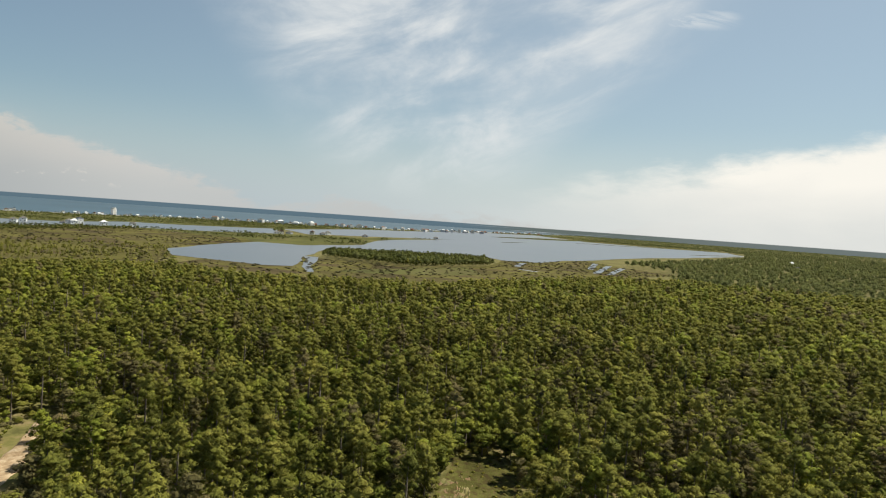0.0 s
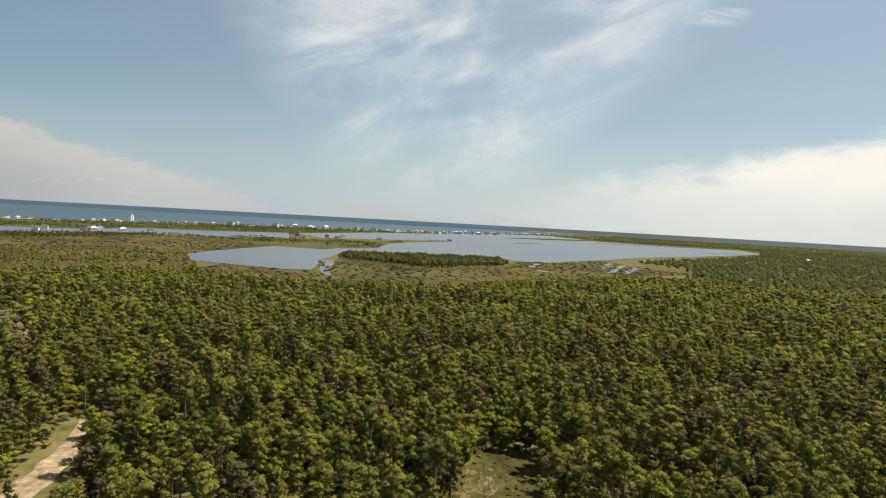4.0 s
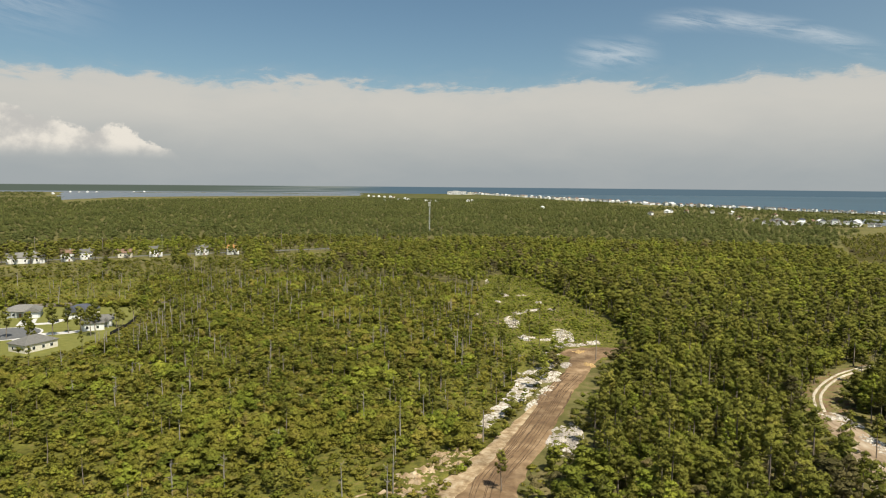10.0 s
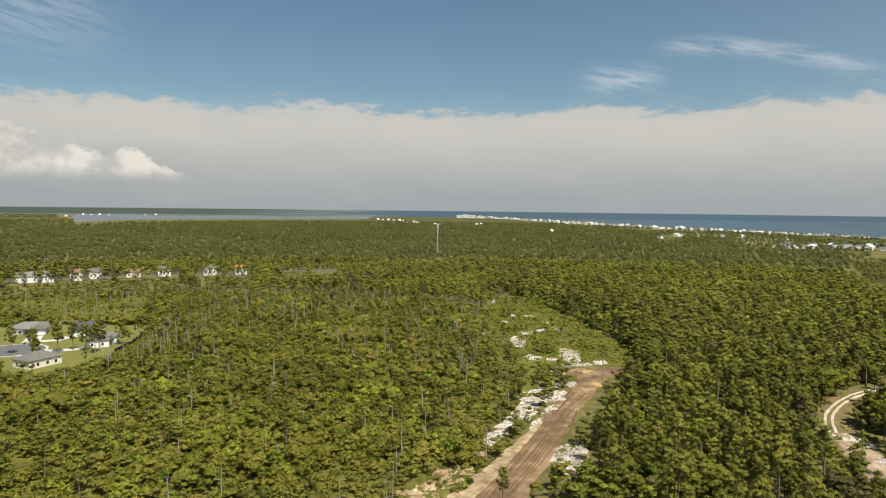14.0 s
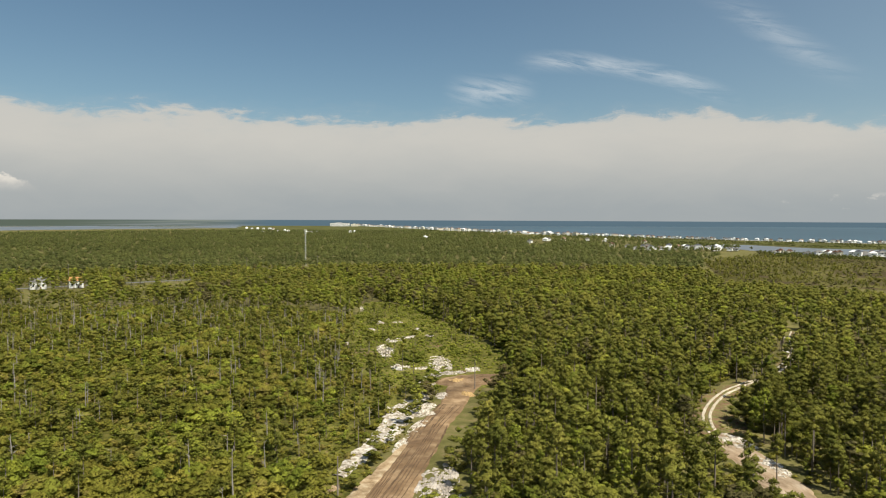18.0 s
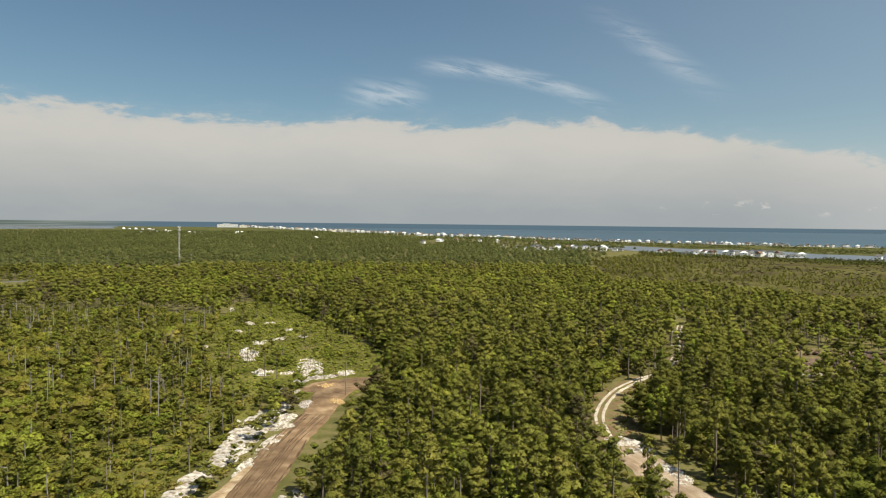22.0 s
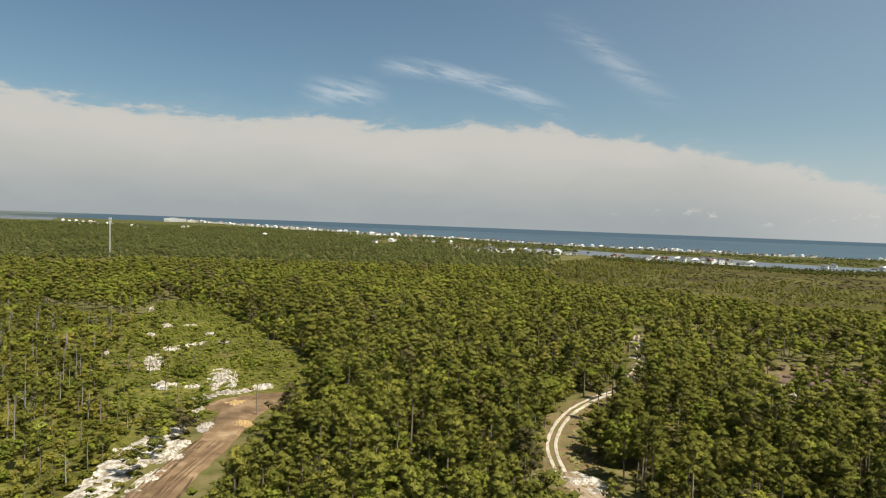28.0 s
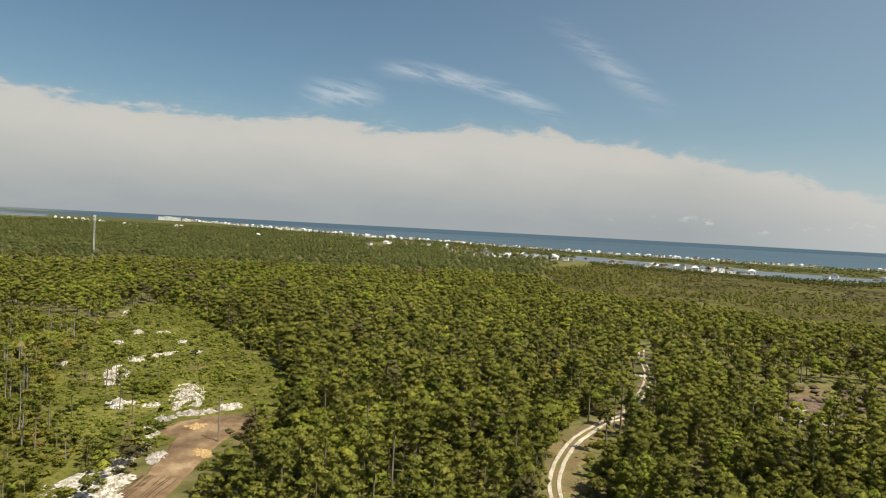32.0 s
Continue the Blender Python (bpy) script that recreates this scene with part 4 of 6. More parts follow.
def pine_crown(h, spread, clusters, per, size, low=0.42, up=0.5):
    """A ragged pine crown: whorls of tufts, wide below and narrow at the tip, open between."""
    c = []
    for i in range(clusters):
        f = (i + rng.uniform(0.1, 0.9)) / clusters
        z = h * (low + (1.0 - low) * f)
        w = spread * (0.35 + 0.75 * math.sin(math.pi * min(1, 0.28 + 0.72 * f))) * rng.uniform(0.3, 1.0)
        a_ = i * 2.4 + rng.uniform(-0.6, 0.6)
        c.append((math.cos(a_) * w, math.sin(a_) * w, z))
    c += [(0, 0, h * 0.97), (0, 0, h * (0.6 + 0.4 * low))]
    c = np.array(c)
    rad = spread * (rng.uniform(0.26, 0.46, len(c)) if clusters > 7 else rng.uniform(0.36, 0.58, len(c)))
    rad[-1] = spread * 0.72
    return tufts(c, rad, per, size, 0.90, up)


def round_crown(h, spread, clusters, per, size, low=0.3, up=0.5):
    c = []
    for i in range(clusters):
        z = rng.uniform(-1, 1)
        a_ = rng.uniform(0, math.tau)
        q = math.sqrt(1 - z * z) * rng.uniform(0.55, 0.95)
        c.append((math.cos(a_) * q * spread, math.sin(a_) * q * spread, h * (low + (1 - low) * (0.5 + 0.40 * z))))
    rad = spread * (rng.uniform(0.28, 0.46, clusters) if clusters > 7 else rng.uniform(0.36, 0.56, clusters))
    c.append((0, 0, h * (low + (1 - low) * 0.5)))
    return tufts(np.array(c), np.append(rad, spread * 0.74), per, size, 0.78, up)


def trunk_tris(h, r, sides=5, lean=0.4, limbs=0, spread=2.0, low=0.45):
    bend = rng.normal(size=2) * lean * 0.5
    mid = (bend[0], bend[1], h * 0.5)
    end = (bend[0] * 0.6, bend[1] * 0.6, h * 0.96)
    t = [tube((0, 0, -0.3), mid, r, r * 0.72, sides), tube(mid, end, r * 0.72, r * 0.15, sides)]
    for i in range(limbs):
        z = h * rng.uniform(low, 0.9)
        a_ = rng.uniform(0, math.tau)
        q = spread * rng.uniform(0.5, 0.95)
        t.append(tube((bend[0] * 0.7, bend[1] * 0.7, z), (math.cos(a_) * q, math.sin(a_) * q, z + rng.uniform(0.2, 1.2)), r * 0.3, r * 0.08, 3))
    return np.concatenate(t)


def spread_out(templates, pick, x, y, scale, wide, z0=0.0):
    """Copies of triangle templates at places, turned and scaled."""
    out = []
    ang = rng.uniform(0, math.tau, len(x))
    tint = np.clip(rng.normal(size=len(x)) * 0.5, -1, 1)
    for k, tpl in enumerate(templates):
        m = np.nonzero(pick == k)[0]
        if not len(m):
            continue
        c_, s_ = np.cos(ang[m])[:, None, None], np.sin(ang[m])[:, None, None]
        w, h = (scale[m] * wide[m])[:, None, None], scale[m][:, None, None]
        X, Y, Z, P, Q, R = (tpl[None, :, :, i] for i in range(6))
        one = np.ones_like(w)
        out.append(np.stack([(X * c_ - Y * s_) * w + x[m][:, None, None], (X * s_ + Y * c_) * w + y[m][:, None, None], Z * h + z0,
                             P * c_ - Q * s_, P * s_ + Q * c_, R * one, np.zeros_like(X) + tint[m][:, None, None]], -1).reshape(-1, 3, 7))
    return np.concatenate(out) if out else np.zeros((0, 3, 7))


def scatter(step, x0, x1, y0, y1, jitter=0.85):
    gx, gy = np.meshgrid(np.arange(x0, x1, step), np.arange(y0, y1, step))
    gx = gx + (np.arange(gx.shape[0]) % 2)[:, None] * step * 0.5
    return (gx + rng.uniform(-.5, .5, gx.shape) * step * jitter).ravel(), (gy + rng.uniform(-.5, .5, gy.shape) * step * jitter).ravel()


HUB = (15.0, 45.0)


def polar(x, y):
    return np.hypot(x - HUB[0], y - HUB[1]), np.degrees(np.arctan2(x - HUB[0], y - HUB[1]))


LOOKS = ((0, 0, 0), (14, 42, 19), (30, 68, 23), (46, 96, 24), (14, 32, 82), (9, 24, 45))


def reach(x, y):
    """How far the nearest of the lookouts over the woods is, among those that look that way."""
    best = np.full(len(x), 1e9)
    for ex, ey, way in LOOKS:
        d = np.hypot(x - ex, y - ey)
        off = np.abs((np.degrees(np.arctan2(x - ex, y - ey)) - way + 180) % 360 - 180)
        best = np.where((d > 78) & (off < 38), np.minimum(best, d), best)
    return best


def blobs(x, y, scale, seed):
    return np.array([noise.noise((a_ * scale, b_ * scale, seed)) for a_, b_ in zip(x, y)])


def wooded(x, y):
    """Where tall woods stand."""
    bad = inside(x, y, SCRUB) | inside(x, y, CORRIDOR) | inside(x, y, LAWN) | inside(x, y, CLEARING)
    for p in (MARSH, SOUTHMARSH, LAKE, LAGOON, CHANNEL, BAY, SPIT, ISLAND, SEA):
        bad |= inside(x, y, p)
    bad |= near_line(x, y, ROAD) < 6.8
    w = np.where(np.asarray(y) < 205, 9.0, 3.6)
    bad |= near_line(x, y, TRACK) < w
    bad |= near_line(x, y, TRACK_B) < 4.5
    bad |= inside(x, y, YARD)
    bad |= near_line(x, y, HIGHWAY) < 13
    bad |= inside(x, y, DIRT_ZONE)
    bad |= np.hypot((np.asarray(x) - 36) / 6, (np.asarray(y) - 179) / 13) < 1
    bad |= np.hypot((np.asarray(x) - 67) / 18, (np.asarray(y) - 277) / 13) < 1
    return ~bad


def hides(x, y, eye, line=None, half=5.0, poly=None, tall=12.5, shares=(0.4, 0.7, 1.0)):
    """Whether a tree of that height would stand before a line or an area, as seen from a high place."""
    bad = np.zeros(len(x), bool)
    for share in shares:
        f = eye[2] / (eye[2] - tall * share)
        qx, qy = eye[0] + (x - eye[0]) * f, eye[1] + (y - eye[1]) * f
        bad |= near_line(qx, qy, line) < half if line else inside(qx, qy, poly)
    return bad


ROW = ((-350, 568), (-336, 576), (-317, 590), (-308, 605), (-282, 622), (-258, 632), (-221, 648), (-194, 656), (-150, 690), (-120, 700))
LOOKOUT = (16.8, 46.0, 56.6)
WEST, SOUTH, HIGH = (45.0, 92.0, 52.0), (14.0, 33.0, 55.0), (2.0, 8.0, 67.0)
OPEN_ROAD = ROAD


BANK = [(13, 188), (21, 204), (29, 221), (36, 241), (42, 252), (47, 266)]
SAND_R = [(33, 169), (38, 190)]


def open_view(x, y):
    bad = (hides(x, y, WEST, TRACK[:5], 1.6) & (rng.uniform(size=len(x)) < 0.6)) | hides(x, y, WEST, TRACK[4:], 3.2) | hides(x, y, HIGH, TRACK[5:9], 4.0) | (hides(x, y, SOUTH, TRACK_B, 2.5) & (rng.uniform(size=len(x)) < 0.85)) | hides(x, y, SOUTH, poly=CLEARING)
    bad |= hides(x, y, SOUTH, poly=YARD) & (rng.uniform(size=len(x)) < 0.2)
    bad |= hides(x, y, HIGH, OPEN_ROAD, 7.0) | hides(x, y, WEST, OPEN_ROAD, 7.0) | hides(x, y, HIGH, CORRIDOR[:1] + [(60, 300), (45, 450)], 12.0)
    bad |= hides(x, y, WEST, [(229, 236), (240, 250)], 3.5) | hides(x, y, WEST, [(260, 236), (270, 241)], 2.5) | hides(x, y, WEST, [(250, 277), (258, 282)], 2.5)
    bad |= hides(x, y, SOUTH, [(262, 234), (272, 240)], 4.0) | hides(x, y, WEST, poly=LAKE) | hides(x, y, HIGH, SAND_R, 4.5, tall=10.0) | hides(x, y, WEST, [(62, 270), (77, 278)], 5.0) | hides(x, y, HIGH, BANK, 5.0) | hides(x, y, LOOKOUT, BANK, 5.0)
    return ~bad


def low_by_water(x, y):
    """The height left to a tree where the woods thin out towards the marsh and the water."""
    tall = np.full(len(x), 12.5)
    for t_ in (12.5, 9.5, 7.0, 5.0, 3.6, 2.4):
        bad = np.zeros(len(x), bool)
        for p in (MARSH, LAKE, SOUTHMARSH, LAGOON):
            bad |= hides(x, y, SOUTH, poly=p, tall=t_, shares=(0.8, 1.0))
        tall = np.where(bad & (tall >= t_), t_ * 0.74, tall)
    return tall / 12.5


def before_row(x, y, tall, sill=2.0):
    """Whether a tree of that height would stand before the houses by the highway."""
    bad = np.zeros(len(x), bool)
    for eye in (HIGH, (0.0, 0.0, 69.0)):
        for top in np.linspace(max(sill + 0.1, tall * 0.3), tall, 12):
            f = (eye[2] - sill) / (eye[2] - top)
            qx, qy = eye[0] + (x - eye[0]) * f, eye[1] + (y - eye[1]) * f
            for hx, hy in ROW:
                bad |= near_line(qx, qy, [(hx - 6, hy - 4), (hx + 6, hy + 1)]) < 7.5
    return bad


# templates
PINES = [pine_crown(13.0, 2.05, 22, 13, 0.42, 0.36, 0.32) for _ in range(10)] + [pine_crown(14.8, 1.75, 17, 14, 0.40, 0.52, 0.32) for _ in range(8)]
OAKS = [round_crown(10.0, 2.7, 24, 13, 0.46, 0.3, 0.32) for _ in range(7)]
PINES_B = [pine_crown(13.0, 2.1, 13, 5, 0.55, 0.38, 0.36) for _ in range(9)] + [pine_crown(14.8, 1.8, 11, 5, 0.52, 0.54, 0.36) for _ in range(7)]
OAKS_B = [round_crown(10.0, 2.8, 13, 5, 0.60, 0.3, 0.36) for _ in range(6)]
MIDS = [pine_crown(12.4, 2.6, 5, 2, 0.95, 0.42, 0.5) for _ in range(10)]
MIDOAKS = [round_crown(10.5, 3.0, 5, 2, 0.95, 0.25, 0.5) for _ in range(6)]
FILL = [round_crown(10.5, 2.6, 6, 3, 0.7, 0.15, 0.45) for _ in range(8)]
FARS = [pine_crown(10.2, 4.6, 0, 2, 2.2, 0.45, 1.3) for _ in range(12)]
FINE_BUSHES = [round_crown(2.8, 1.75, 8, 6, 0.36, 0.0, 0.45) for _ in range(10)]
BUSHES = [round_crown(2.6, 1.55, 4, 4, 0.52, 0.0, 0.5) for _ in range(9)]
TUSSOCKS = [round_crown(1.4, 1.2, 1, 5, 0.60, 0.0, 0.55) for _ in range(6)]
THICKETS = [round_crown(10.5, 3.2, 1, 2, 2.0, 0.2, 0.6) for _ in range(6)]
TRUNKS = [trunk_tris(13.0, 0.19, 4) for _ in range(5)]


def woods(name, label, x, y, crowns, trunks, mats, hmin, hmax, wide=(0.85, 1.2), category="woodland", short=None):
    n = len(x)
    sc = rng.uniform(hmin, hmax, n)
    if short is not None:
        sc = sc * short
    wd = rng.uniform(*wide, n)
    c = spread_out(crowns, rng.integers(0, len(crowns), n), x, y, sc, wd)
    tris, slots = [c], [np.zeros(len(c), int)]
    if trunks:
        t = spread_out(trunks, rng.integers(0, len(trunks), n), x, y, sc, np.ones(n))
        tris.append(t)
        slots.append(np.ones(len(t), int))
    ob = new(name, soup(name, np.concatenate(tris), mats, np.concatenate(slots)))
    return tagged(ob, label, category, kind="stuff")


# near woods
x, y = scatter(4.9, -330, 345, -130, 360)
r, az_ = polar(x, y)
keep = (reach(x, y) < 1e8) & (r < 300) & (az_ > -50) & (az_ < 125) & wooded(x, y) & open_view(x, y)
gap = blobs(x, y, 0.045, 2.0)
keep &= rng.uniform(size=len(x)) < np.clip(0.92 + gap * 0.9, 0.35, 1.0)
x, y = x[keep], y[keep]
stretch = ((x > 40) & (x < 125) & (y > 135) & (y < 235)) | ((x > 120) & (x < 200) & (y > 20) & (y < 110)) | ((x > 128) & (x < 190) & (y > 150) & (y < 235))
order = np.nonzero(stretch)[0]
rng.shuffle(order)
solo = order[:300]
rest = np.setdiff1d(np.arange(len(x)), solo)
SOLO = [(float(a_), float(b_)) for a_, b_ in zip(x[solo], y[solo])]
x, y = x[rest], y[rest]
r, az_ = polar(x, y)
oak = blobs(x, y, 0.03, 9.0) + rng.uniform(-0.35, 0.35, len(x)) > 0.19
close = reach(x, y) < 165
tone_ = blobs(x, y, 0.04, 31.0) + rng.normal(size=len(x)) * 0.30
rust, fresh = tone_ < np.where(az_ > 52, -0.28, -0.62), tone_ > np.where(az_ > 52, 0.52, 0.40)
for pick, mat, words in ((~rust & ~fresh, M_needles, "dense stand of green pines with bare lower trunks"), (rust, M_rust, "pines with browning olive needles among the green"), (fresh, M_fresh, "fresh yellow-green young pines among darker ones")):
    m_ = ~oak & close & pick
    woods("pine_woodland", words, x[m_], y[m_], PINES, TRUNKS, [mat, M_bark], 0.58, 1.16, (0.95, 1.65))
    m_ = ~oak & ~close & pick
    woods("pine_woodland", words, x[m_], y[m_], PINES_B, TRUNKS, [mat, M_bark], 0.58, 1.16, (0.95, 1.65))
woods("oak_woodland", "bright green broad-leaved trees among the pines", x[oak & close], y[oak & close], OAKS, [t * np.array([1, 1, 0.6, 1, 1, 1]) for t in TRUNKS], [M_leaf, M_bark], 0.55, 1.15, (0.95, 1.5))
woods("oak_woodland", "broad-leaved trees standing among pines", x[oak & ~close], y[oak & ~close], OAKS_B, [t * np.array([1, 1, 0.6, 1, 1, 1]) for t in TRUNKS], [M_leaf, M_bark], 0.55, 1.15, (0.95, 1.5))
# tall pines standing above the rest, with long bare trunks
x, y = scatter(12.0, -330, 460, -130, 460)
r, az_ = polar(x, y)
keep = (r > 90) & (r < 430) & (az_ > -40) & (az_ < 120) & wooded(x, y) & open_view(x, y) & (rng.uniform(size=len(x)) < 0.8)
TALL = [pine_crown(16.0, 2.3, 9, 9, 0.62, 0.64) for _ in range(6)]
woods("tall_pines", "tall pines with long bare trunks above the canopy", x[keep], y[keep], TALL, [trunk_tris(16.0, 0.26, 4) for _ in range(3)], [M_needles, M_bark], 0.85, 1.12, category="trees")
# the woods go on below and behind
x, y = scatter(4.9, -160, 200, -140, 210)
r, az_ = polar(x, y)
keep = (r < 165) & ((reach(x, y) > 1e8) | (az_ <= -50) | (az_ >= 125)) & wooded(x, y)
x, y = x[keep], y[keep]
oak = rng.uniform(size=len(x)) < 0.3
woods("pine_woodland", "green pines of mixed height over brown litter", x[~oak], y[~oak], MIDS, None, [M_needles], 0.62, 1.1)
woods("oak_woodland", "broad-leaved trees standing among pines", x[oak], y[oak], MIDOAKS, None, [M_leaf], 0.6, 1.05)
# lower trees that fill the gaps
x, y = scatter(4.9, -330, 345, -130, 360)
r, az_ = polar(x, y)
keep = (r > 70) & (r < 310) & (az_ > -46) & (az_ < 122) & wooded(x, y) & (near_line(x, y, TRACK) > 6) & ~hides(x, y, WEST, TRACK, 4.0, tall=6.0) & ~hides(x, y, SOUTH, poly=CLEARING, tall=6.0) & ~hides(x, y, SOUTH, TRACK_B, 3.0, tall=6.0) & ~hides(x, y, HIGH, OPEN_ROAD, 7.0, tall=6.0) & ~((hides(x, y, SOUTH, poly=DIRT_ZONE, tall=6.0) | hides(x, y, WEST, poly=DIRT_ZONE, tall=6.0)) & (rng.uniform(size=len(x)) < 0.75))
x, y = x[keep], y[keep]
tone_ = rng.uniform(size=len(x))
for m_, mat, words in ((tone_ < 0.55, M_needles, "lower green trees filling the gaps of the pine woods"), ((tone_ >= 0.55) & (tone_ < 0.88), M_leaf, "lower broad-leaved trees under the pines"), (tone_ >= 0.88, M_rust, "lower olive-brown saplings under the pines")):
    woods("lower_trees", words, x[m_], y[m_], FILL, None, [mat], 0.46, 0.84, (1.15, 1.6), category="trees")
# undergrowth beneath
x, y = scatter(3.3, -330, 360, -130, 380)
r, az_ = polar(x, y)
free = ~(inside(x, y, SCRUB) | inside(x, y, CORRIDOR) | inside(x, y, LAWN) | inside(x, y, CLEARING) | inside(x, y, DIRT_ZONE)) & (near_line(x, y, ROAD) > 6.9)
free &= (near_line(x, y, TRACK[:7]) > 3.2) & (near_line(x, y, TRACK[6:]) > 5.2) & (near_line(x, y, TRACK_B) > 4.0) & ~inside(x, y, YARD) & (np.hypot((x - 36) / 7, (y - 179) / 14) > 1) & (np.hypot((x - 67) / 17, (y - 278) / 12) > 1)
keep = (r > 60) & (r < 330) & (az_ > -45) & (az_ < 122) & free & (rng.uniform(size=len(x)) < 0.42)
woods("undergrowth", "low green shrubs under the pines", x[keep], y[keep], TUSSOCKS, None, [M_scrub], 0.5, 1.3, (1.0, 1.6), category="shrubs")

# woods in the middle distance
x, y = scatter(6.2, -620, 760, -560, 780)
r, az_ = polar(x, y)
keep = (r >= 300) & (r < 740) & (az_ > -46) & (az_ < 126) & wooded(x, y) & open_view(x, y)
gap = blobs(x, y, 0.02, 12.0)
keep &= rng.uniform(size=len(x)) < np.clip(0.95 + gap * 0.7, 0.45, 1.0)
x, y = x[keep], y[keep]
share = low_by_water(x, y)
edge_ = share < 0.99
woods("low_pines", "low pines and shrubs thinning out towards the marsh", x[edge_], y[edge_], MIDS, None, [M_needles], 0.85, 1.1, (1.1, 1.7), category="trees", short=share[edge_])
x, y = x[~edge_], y[~edge_]
front, low = before_row(x, y, 15.0), before_row(x, y, 6.0)
fx, fy = x[front & ~low], y[front & ~low]
woods("low_trees", "low dark trees before the houses by the highway", fx, fy, MIDOAKS, None, [M_needles], 0.30, 0.46, (1.3, 1.8), category="trees")
x, y = x[~front], y[~front]
oak = blobs(x, y, 0.012, 19.0) + rng.normal(size=len(x)) * 0.3 > 0.26
tone_ = blobs(x, y, 0.02, 33.0) + rng.normal(size=len(x)) * 0.30
rust, fresh = (tone_ < -0.55) & ~oak, (tone_ > 0.36) & ~oak
plain = ~(oak | rust | fresh)
woods("pine_woodland", "unbroken green pine woods in the middle distance", x[plain], y[plain], MIDS, [trunk_tris(12.0, 0.22, 3)], [M_needles, M_bark], 0.60, 1.06, (1.05, 1.6))
woods("pine_woodland", "olive-brown pines in the middle distance", x[rust], y[rust], MIDS, [trunk_tris(12.0, 0.22, 3)], [M_rust, M_bark], 0.60, 1.06, (1.05, 1.6))
woods("pine_woodland", "yellow-green young pines in the middle distance", x[fresh], y[fresh], MIDS, [trunk_tris(12.0, 0.22, 3)], [M_fresh, M_bark], 0.58, 1.0, (1.05, 1.6))
woods("oak_woodland", "rounded broad-leaved trees among distant pines", x[oak], y[oak], MIDOAKS, None, [M_leaf], 0.75, 1.1)
x, y = scatter(6.5, -430, 0, 520, 760)
keep = (near_line(x, y, HIGHWAY) > 7) & (near_line(x, y, HIGHWAY) < 60) & (y < 600 + 0.5 * (x + 330)) & ~before_row(x, y, 4.5) & (rng.uniform(size=len(x)) < 0.6)
woods("verge_bushes", "low green bushes before the houses by the highway", x[keep], y[keep], BUSHES, None, [M_needles], 0.7, 1.4, (1.1, 1.7), category="bushes")

# far woods, out to the water
x, y = scatter(12.6, -2400, 3200, -2600, 2900)
r, az_ = polar(x, y)
keep = (r >= 740) & (r < 3000) & (az_ > -46) & (az_ < 126)
x, y, r = x[keep], y[keep], r[keep]
keep = wooded(x, y) & open_view(x, y) & (low_by_water(x, y) > 0.99) & (rng.uniform(size=len(x)) < np.clip(1.35 - r / 2400, 0.35, 1.0))
edge_ = 1.15 + 0.28 * np.clip(blobs(x, y, 0.004, 44.0) + 0.4, 0, 1)
bx, by = HUB[0] + (x - HUB[0]) * edge_, HUB[1] + (y - HUB[1]) * edge_
before_homes = np.zeros(len(x), bool)
for line_ in ([(618, 1360), (671, 1262), (700, 1230), (780, 1235)], [(800, 1010), (842, 950), (890, 940), (940, 900)], [(503, 1560), (600, 1710), (700, 1690), (762, 1500)]):
    before_homes |= hides(x, y, HIGH, line_, 18.0, tall=9.0, shares=(0.0, 0.3, 0.6, 1.0))
low_ = keep & before_homes & ~inside(x, y, MARSH)
woods("low_trees", "low dark trees before the houses by the waterway", x[low_], y[low_], THICKETS, None, [M_cedar], 0.22, 0.36, (2.2, 3.2), category="trees")
keep &= ~before_homes
keep &= ~hides(x, y, LOOKOUT, poly=BAY, tall=12.5, shares=(0.5, 0.75, 1.0)) & ~hides(x, y, HIGH, poly=BAY, tall=12.5, shares=(0.5, 0.75, 1.0))
for p in (BAY, SEA, CHANNEL):
    keep &= ~inside(bx, by, p)
x, y = x[keep], y[keep]
woods("far_woodland", "far green woods reaching towards the water, distance haze in their colour", x, y, FARS, None, [M_hazedpine], 0.75, 1.1, (1.0, 1.5))

x, y = scatter(30.0, -4000, 4800, -3600, 4800)
r, az_ = polar(x, y)
keep = (r >= 2700) & (r < 4780) & (((az_ > 88) & (az_ < 127)) | ((az_ > -48) & (az_ < -30))) & wooded(x, y) & (blobs(x, y, 0.0016, 40.0) > -0.12 - 0.25 * (az_ > 0))
edge_ = 1.15 + 0.28 * np.clip(blobs(x, y, 0.004, 44.0) + 0.4, 0, 1)
bx, by = HUB[0] + (x - HUB[0]) * edge_, HUB[1] + (y - HUB[1]) * edge_
keep &= ~inside(bx, by, BAY) & ~inside(bx, by, LAGOON)
woods("far_woodland", "hazy farthest woods along the horizon", x[keep], y[keep], FARS, None, [M_hazedpine], 0.30, 0.55, (4.0, 6.0))

# wooded peninsula between the two waters
x, y = scatter(5.2, 720, 1120, 20, 320)
keep = inside(x, y, PENINSULA) & inside(HUB[0] + (x - HUB[0]) * 1.12, HUB[1] + (y - HUB[1]) * 1.12, PENINSULA)
woods("peninsula_woodland", "dark pine-covered tongue of land in the lagoon", x[keep], y[keep], MIDS, None, [M_cedar], 0.50, 0.76, (1.3, 1.8))

